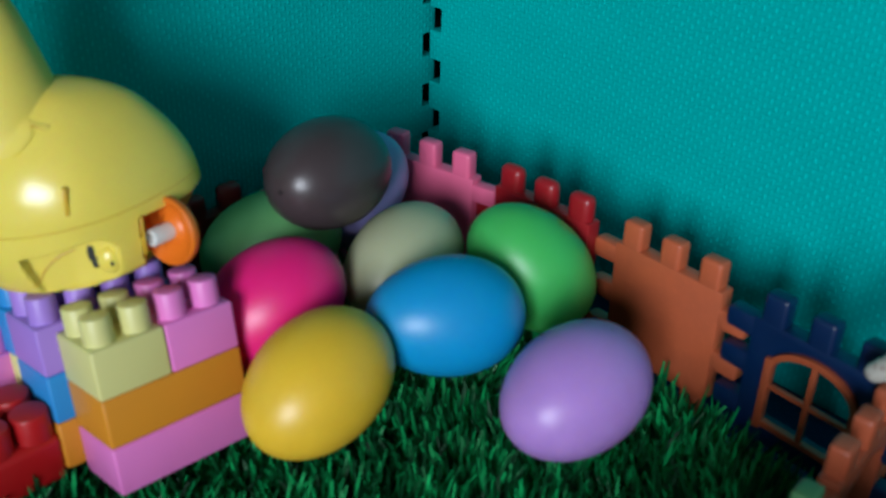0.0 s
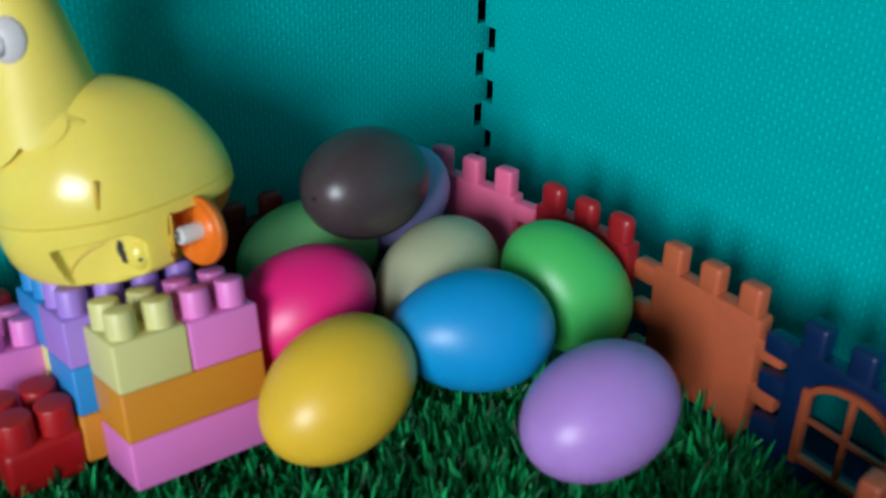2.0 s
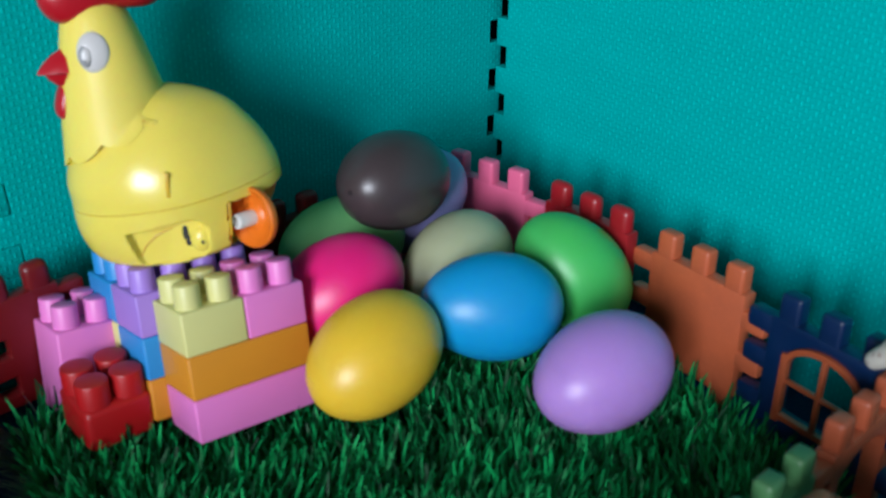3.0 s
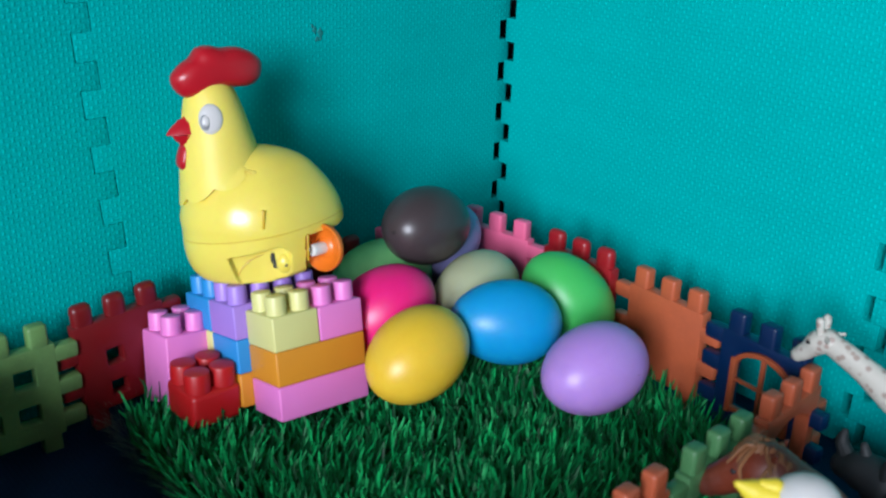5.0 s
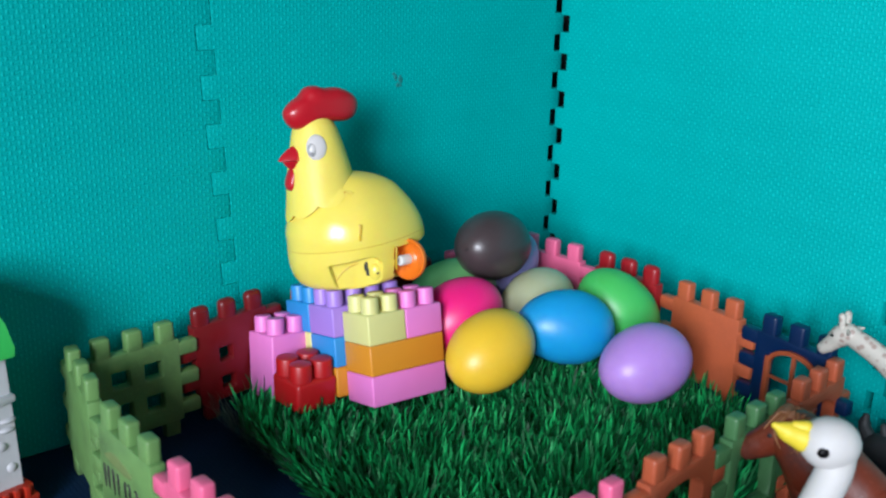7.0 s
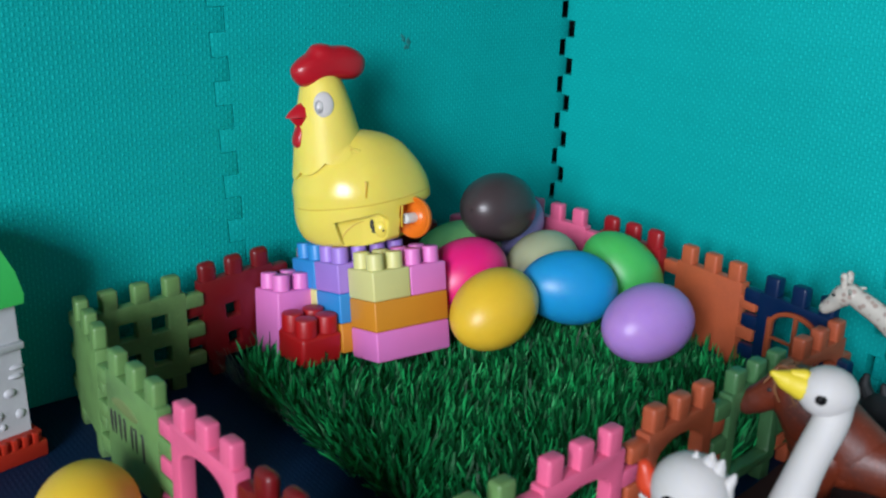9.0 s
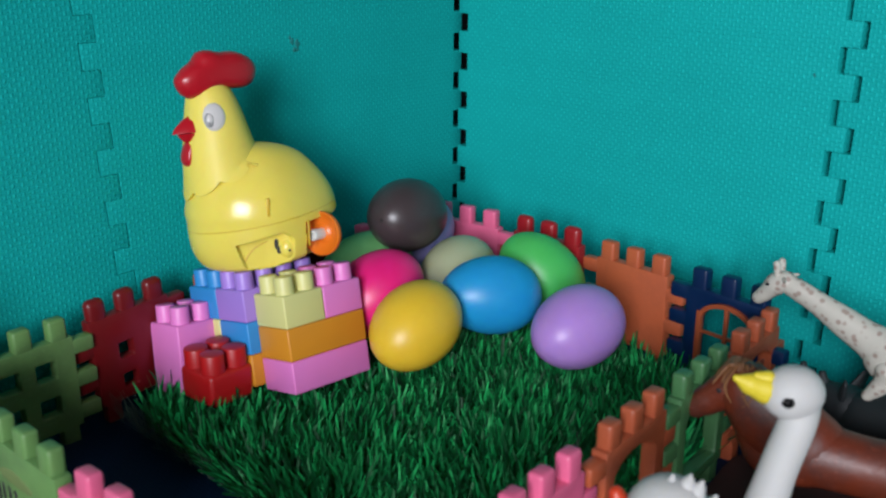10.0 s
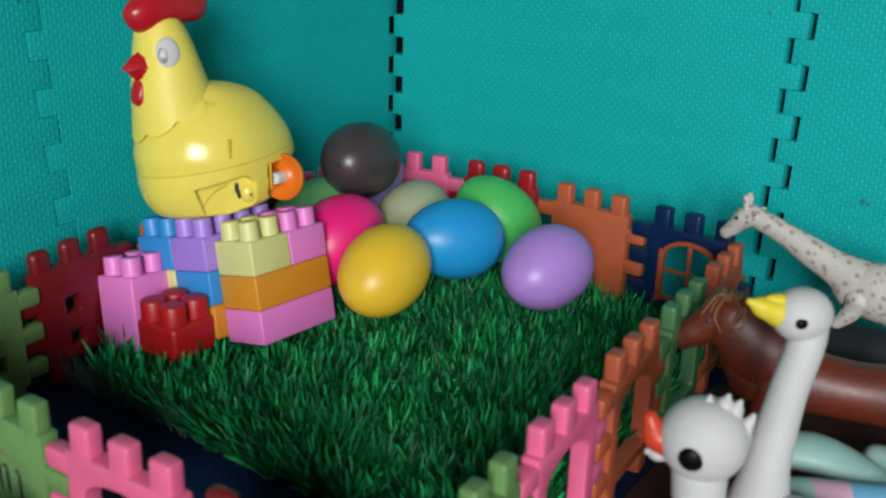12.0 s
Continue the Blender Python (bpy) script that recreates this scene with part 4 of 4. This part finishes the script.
def duckling(bm):
    tube(bm, [(-0.030, 0.016, 0.020), (-0.014, 0.012, 0.022), (0.000, 0.006, 0.028)], [0.012, 0.020, 0.015], 22)
    tube(bm, [(-0.002, 0.004, 0.030), (0.000, 0.002, 0.050), (0.001, 0, 0.066)], [0.014, 0.0098, 0.0105], 18)
    ball(bm, (0.001, 0, 0.0785), (0.0165, 0.0148, 0.0165), Matrix(), 24)
    for k, (x, z, r, tx) in enumerate(((0.0010, 0.0955, 0.0012, -0.001), (-0.0050, 0.0968, 0.0019, -0.002), (-0.0090, 0.0952, 0.0016, -0.003), (-0.0142, 0.0905, 0.0010, -0.003))):
        tube(bm, [(x * 0.75, 0, z - 0.010), (x * 0.97, 0, z - 0.0030), (x + tx * 0.3, 0, z + 0.0004)], [0.0056, r + 0.0012, 0.0009], 12, 1.0, 4 + k)
    tube(bm, [(0.0120, 0, 0.0755), (0.0178, 0, 0.0775), (0.0208, 0, 0.0840)], [0.0064, 0.0058, 0.0030], 14, 1.1, 1)
    tube(bm, [(0.0125, 0, 0.0715), (0.017, 0, 0.0700), (0.0205, 0, 0.0700)], [0.0040, 0.0032, 0.0014], 14, 1.15, 3)
    for s in (1, -1):
        ball(bm, (0.0048, s * 0.0131, 0.0770), (0.0050, 0.0024, 0.0049), Matrix(), 16, 2)


def giraffe(bm):
    tube(bm, [(-0.060, 0, 0.064), (-0.036, 0, 0.067), (-0.012, 0, 0.070), (0.000, 0, 0.071)], [0.012, 0.0160, 0.0165, 0.0140], 20, 0.8)
    tube(bm, [(-0.003, 0, 0.072), (0.020, 0, 0.0815), (0.045, 0, 0.0925), (0.062, 0, 0.0985)], [0.0138, 0.0090, 0.0064, 0.0056], 18, 0.8)
    tube(bm, [(0.061, 0, 0.0985), (0.066, 0, 0.0960), (0.0715, 0, 0.0895), (0.0755, 0, 0.0855)], [0.0062, 0.0064, 0.0046, 0.0038], 16, 0.9)
    for s in (1, -1):
        tube(bm, [(0.0645, s * 0.0028, 0.101), (0.0655, s * 0.0032, 0.1085)], [0.0017, 0.0021], 10)
        tube(bm, [(0.0605, s * 0.0040, 0.1005), (0.0575, s * 0.0075, 0.1015)], [0.0022, 0.0009], 10, 0.6)
        ball(bm, (0.0690, s * 0.0054, 0.0965), (0.0013, 0.0008, 0.0010), Matrix(), 8, 1)
        tube(bm, [(-0.003, s * 0.0060, 0.066), (0.000, s * 0.0070, 0.058), (0.006, s * 0.0070, 0.0500)], [0.0086, 0.0052, 0.0034], 12)
        tube(bm, [(-0.056, s * 0.007, 0.060), (-0.060, s * 0.008, 0.032), (-0.056, s * 0.008, 0.002)], [0.0085, 0.0050, 0.0048], 12)
    tube(bm, [(-0.064, 0, 0.070), (-0.070, 0, 0.048)], [0.0030, 0.0018], 8)


def horse(bm):
    # own axes: x forward, y to its left, z up, the base of the neck over 0
    tube(bm, [(-0.098, 0, 0.041), (-0.070, 0, 0.043), (-0.034, 0, 0.042), (-0.004, 0, 0.044), (0.010, 0, 0.043)], [0.013, 0.0165, 0.0150, 0.0165, 0.0140], 24, 0.95)
    tube(bm, [(-0.006, 0, 0.045), (0.010, 0.001, 0.056), (0.026, 0.002, 0.070)], [0.0195, 0.0205, 0.0155], 20, 0.8)
    tube(bm, [(0.0240, 0.002, 0.0735), (0.0335, 0.003, 0.0700), (0.0440, 0.005, 0.0625), (0.0490, 0.006, 0.0585)], [0.0110, 0.0104, 0.0078, 0.0062], 18, 0.85)
    tube(bm, [(-0.004, 0, 0.040), (0.010, 0.001, 0.041), (0.018, 0.002, 0.050)], [0.0150, 0.0145, 0.0120], 18, 0.95)
    ball(bm, (0.0270, 0.002, 0.0690), (0.0085, 0.0085, 0.0090), Matrix(), 18)
    strand = random.Random(31)
    for k in range(64):
        f, side = strand.random(), strand.choice((1, 1, -1))
        x0, z0 = 0.034 - 0.034 * f, 0.0838 - 0.0205 * f * f - 0.003 * f
        drop, out = strand.uniform(0.008, 0.017), strand.uniform(0.006, 0.0125)
        pts = [(x0, 0.002, z0 - 0.003), (x0 - 0.001, 0.002 + side * out * 0.4, z0 + strand.uniform(0.0, 0.0035)), (x0 + strand.uniform(-0.006, 0.004), 0.002 + side * out, z0 - drop * 0.5), (x0 + strand.uniform(-0.008, 0.004), 0.002 + side * (out + 0.0015), z0 - drop)]
        tube(bm, pts, [0.0008, 0.0011, 0.0009, 0.0003], 6, 1.0, 1)
    for k in range(18):
        y0 = 0.002 + strand.uniform(-0.004, 0.004)
        tube(bm, [(0.029, y0, 0.0825), (0.0345, y0 + strand.uniform(-0.002, 0.003), 0.0850), (0.0415, y0 + strand.uniform(-0.003, 0.005), 0.0770 - strand.uniform(0.0, 0.006))], [0.0009, 0.0011, 0.0004], 6, 1.0, 1)
    tube(bm, [(-0.108, 0, 0.048), (-0.118, 0, 0.036), (-0.119, 0, 0.018)], [0.005, 0.007, 0.003], 12, 1.0, 3)
    for s in (1, -1):
        tube(bm, [(0.0235, 0.002 + s * 0.0060, 0.079), (0.0215, 0.002 + s * 0.0075, 0.0845)], [0.0028, 0.0010], 8, 0.7, 0)
        ball(bm, (0.0380, 0.004 + s * 0.0070, 0.0715), (0.0016, 0.0010, 0.0014), Matrix(), 8, 2)
        tube(bm, [(0.004, 0.001 + s * 0.0070, 0.042), (0.008, 0.002 + s * 0.0080, 0.022), (0.010, 0.002 + s * 0.0080, 0.0068)], [0.0100, 0.0060, 0.0062], 14)
        tube(bm, [(-0.088, s * 0.009, 0.034), (-0.096, s * 0.010, 0.019), (-0.090, s * 0.010, 0.0055)], [0.0100, 0.0052, 0.0060], 14)


def dark_beast(bm):
    tube(bm, [(-0.060, 0, 0.030), (-0.035, 0, 0.033), (-0.008, 0, 0.032), (0.010, 0, 0.030)], [0.012, 0.020, 0.019, 0.012], 18, 0.85)
    tube(bm, [(0.004, 0, 0.036), (0.020, 0, 0.036), (0.033, 0, 0.034)], [0.0140, 0.0115, 0.0080], 16)
    tube(bm, [(0.031, 0, 0.038), (0.037, 0, 0.046), (0.037, 0, 0.053)], [0.0052, 0.0042, 0.0022], 10)
    tube(bm, [(0.021, 0, 0.043), (0.024, 0, 0.051)], [0.0044, 0.0024], 10)
    for s in (1, -1):
        tube(bm, [(0.006, s * 0.008, 0.045), (0.003, s * 0.012, 0.055)], [0.0050, 0.0030], 10, 0.5)
        for x in (-0.048, 0.000):
            tube(bm, [(x, s * 0.010, 0.024), (x, s * 0.011, 0.004)], [0.0072, 0.0062], 12)


def heading(x, y, degrees, z=0.0, tip=0.0):
    return pose(x, y, z, 0, tip, degrees)


figure("toy_goose", "white toy goose with a yellow beak beside the fence", "toy goose", heading(-0.2317, -0.4016, 135.7, 0.0005), goose, [P["figure_white"], P["beak_yellow"], P["eye_black"]], ("body", "beak", "eye"))
figure("toy_duckling", "fluffy-headed white toy duckling with an orange beak", "toy duck", heading(-0.3118, -0.3970, 112, 0.0025), duckling, [P["figure_white"], P["beak_orange"], P["eye_black"]] + [P["figure_white"]] * 5, ("body", "beak", "eye", "lower_beak") + ("feather_tuft",) * 4)
figure("toy_giraffe", "cream toy giraffe with brown spots, forelegs up on the rhino", "toy giraffe", heading(-0.0890, -0.3925, 91, 0.0015), giraffe, [GIRAFFE, P["black"]], ("body", "eye"))
figure("toy_horse", "glossy brown toy horse with a tan mane behind the goose", "toy horse", heading(-0.1640, -0.3800, 107), horse, [P["horse_brown"], P["horse_tan"], P["black"], P["horse_tan"]], ("body", "mane", "eye", "tail"))
figure("toy_rhino", "charcoal grey toy rhinoceros standing by the wall", "toy rhino", heading(-0.0800, -0.3760, 84) @ Matrix.Scale(0.92, 4), dark_beast, [P["charcoal"]], ("body",))


def winged_toy():
    toy = empty("winged_toy", Matrix.Translation((0, 0, -0.0035)), "pastel plastic toy with mint wings lying on the mat", "toy")
    part("wing", tube(bmesh.new(), [(-0.212, -0.386, 0.028), (-0.200, -0.408, 0.031), (-0.200, -0.430, 0.027), (-0.208, -0.452, 0.022)], [0.005, 0.0085, 0.0085, 0.005], 18, 1.5), P["mint"], toy, "pale mint wing")
    part("wing", tube(bmesh.new(), [(-0.176, -0.432, 0.026), (-0.176, -0.452, 0.026), (-0.184, -0.472, 0.022)], [0.006, 0.009, 0.006], 16, 1.3), P["mint"], toy, "pale mint wing")
    pts = [(-0.243, -0.402, 0.026), (-0.232, -0.418, 0.026), (-0.224, -0.432, 0.026), (-0.216, -0.446, 0.026), (-0.210, -0.462, 0.026)]
    for (a, c), colour in zip(zip(pts, pts[1:]), ("mint", "wing_pink", "wing_blue", "wing_green")):
        part("body_band", tube(bmesh.new(), [a, c], [0.0095, 0.0095], 18), P[colour], toy)
    part("belly", tube(bmesh.new(), [(-0.236, -0.418, 0.010), (-0.216, -0.452, 0.010)], [0.0060, 0.0060], 16), P["mint"], toy)


winged_toy()


def floor_shade_sheet():
    """A thin maroon sheet with an uneven hem, added for shaded ground under the toys."""
    r3 = random.Random(21)
    hem = [(-0.356, -0.352), (-0.30, -0.346), (-0.24, -0.341), (-0.17, -0.335), (-0.11, -0.331), (-0.082, -0.40), (-0.085, -0.47), (-0.15, -0.478), (-0.23, -0.470), (-0.30, -0.462), (-0.346, -0.42)]
    loop = [(p.x + r3.uniform(-0.0012, 0.0012), -p.y + r3.uniform(-0.0012, 0.0012)) for p in smooth_loop([Vector(h) for h in hem], 4)]
    bm = sheet(bmesh.new(), [loop], 0.0016, 0.0004)
    bm.transform(Matrix.Translation((0, 0, 0.0009)) @ Matrix.Rotation(radians(90), 4, "X"))
    tagged(mesh_object("floor_shade_sheet", bm, SHADE_SHEET), "added dark maroon sheet standing in for the shaded ground under the toy animals", "cloth")


floor_shade_sheet()


# ---- toy house and the loose egg at the left ----
def toy_house():
    h = empty("toy_house", pose(-0.4730, -0.0795, 0.0, 0, 0, 192), "small grey toy house with a green roof and red base", "toy house")
    base = bmesh.new()
    box(base, (-0.002, -0.060, 0.0), (0.075, 0.002, 0.010), 0.0012)
    box(base, (0.0, -0.058, 0.010), (0.073, 0.0, 0.016), 0.001)
    b = part("base", base, P["house_red"], h, "ribbed red plinth")
    for i in range(12):
        x = 0.003 + i * 0.006
        part("rib", box(bmesh.new(), (x, -0.001, 0.0095), (x + 0.0032, 0.0022, 0.0158), 0.0005), P["house_red"], b)
    walls = bmesh.new()
    rings_mesh(walls, [[Vector((x * s + (1 - s) * 0.036, y * s - (1 - s) * 0.029, z)) for x, y in ((0.004, -0.054), (0.069, -0.054), (0.069, -0.004), (0.004, -0.004))] for z, s in ((0.016, 1.0), (0.097, 0.93))])
    wall = part("wall", walls, P["house_wall"], h, "light grey moulded wall with relief")
    part("ledge", box(bmesh.new(), (0.004, -0.055, 0.066), (0.069, -0.0022, 0.070), 0.0008), P["house_wall"], wall)
    r2 = random.Random(9)
    for i in range(16):
        x, z = r2.uniform(0.008, 0.064), r2.uniform(0.022, 0.088)
        part("ornament", ball(bmesh.new(), (x, -0.0052, z), (r2.uniform(0.002, 0.005), 0.0022, r2.uniform(0.0015, 0.0035)), Matrix(), 12), P["house_wall"], wall)
    roof = bmesh.new()
    rings_mesh(roof, [[Vector((x, y, z)) for x, y in ((0.036 - a, -0.029 - b2), (0.036 + a, -0.029 - b2), (0.036 + a, -0.029 + b2), (0.036 - a, -0.029 + b2))]
                      for z, a, b2 in ((0.092, 0.033, 0.028), (0.097, 0.0335, 0.0285), (0.110, 0.031, 0.026), (0.125, 0.025, 0.021), (0.136, 0.015, 0.012), (0.140, 0.003, 0.003))])
    part("roof", roof, P["house_green"], h, "bright green curved roof")


toy_house()
egg("egg_yellow", (-0.4880, -0.1950, 0.0252), 62, 0, 0.0335, 0.0250, 0.03, "golden yellow plastic egg lying on the navy mat")
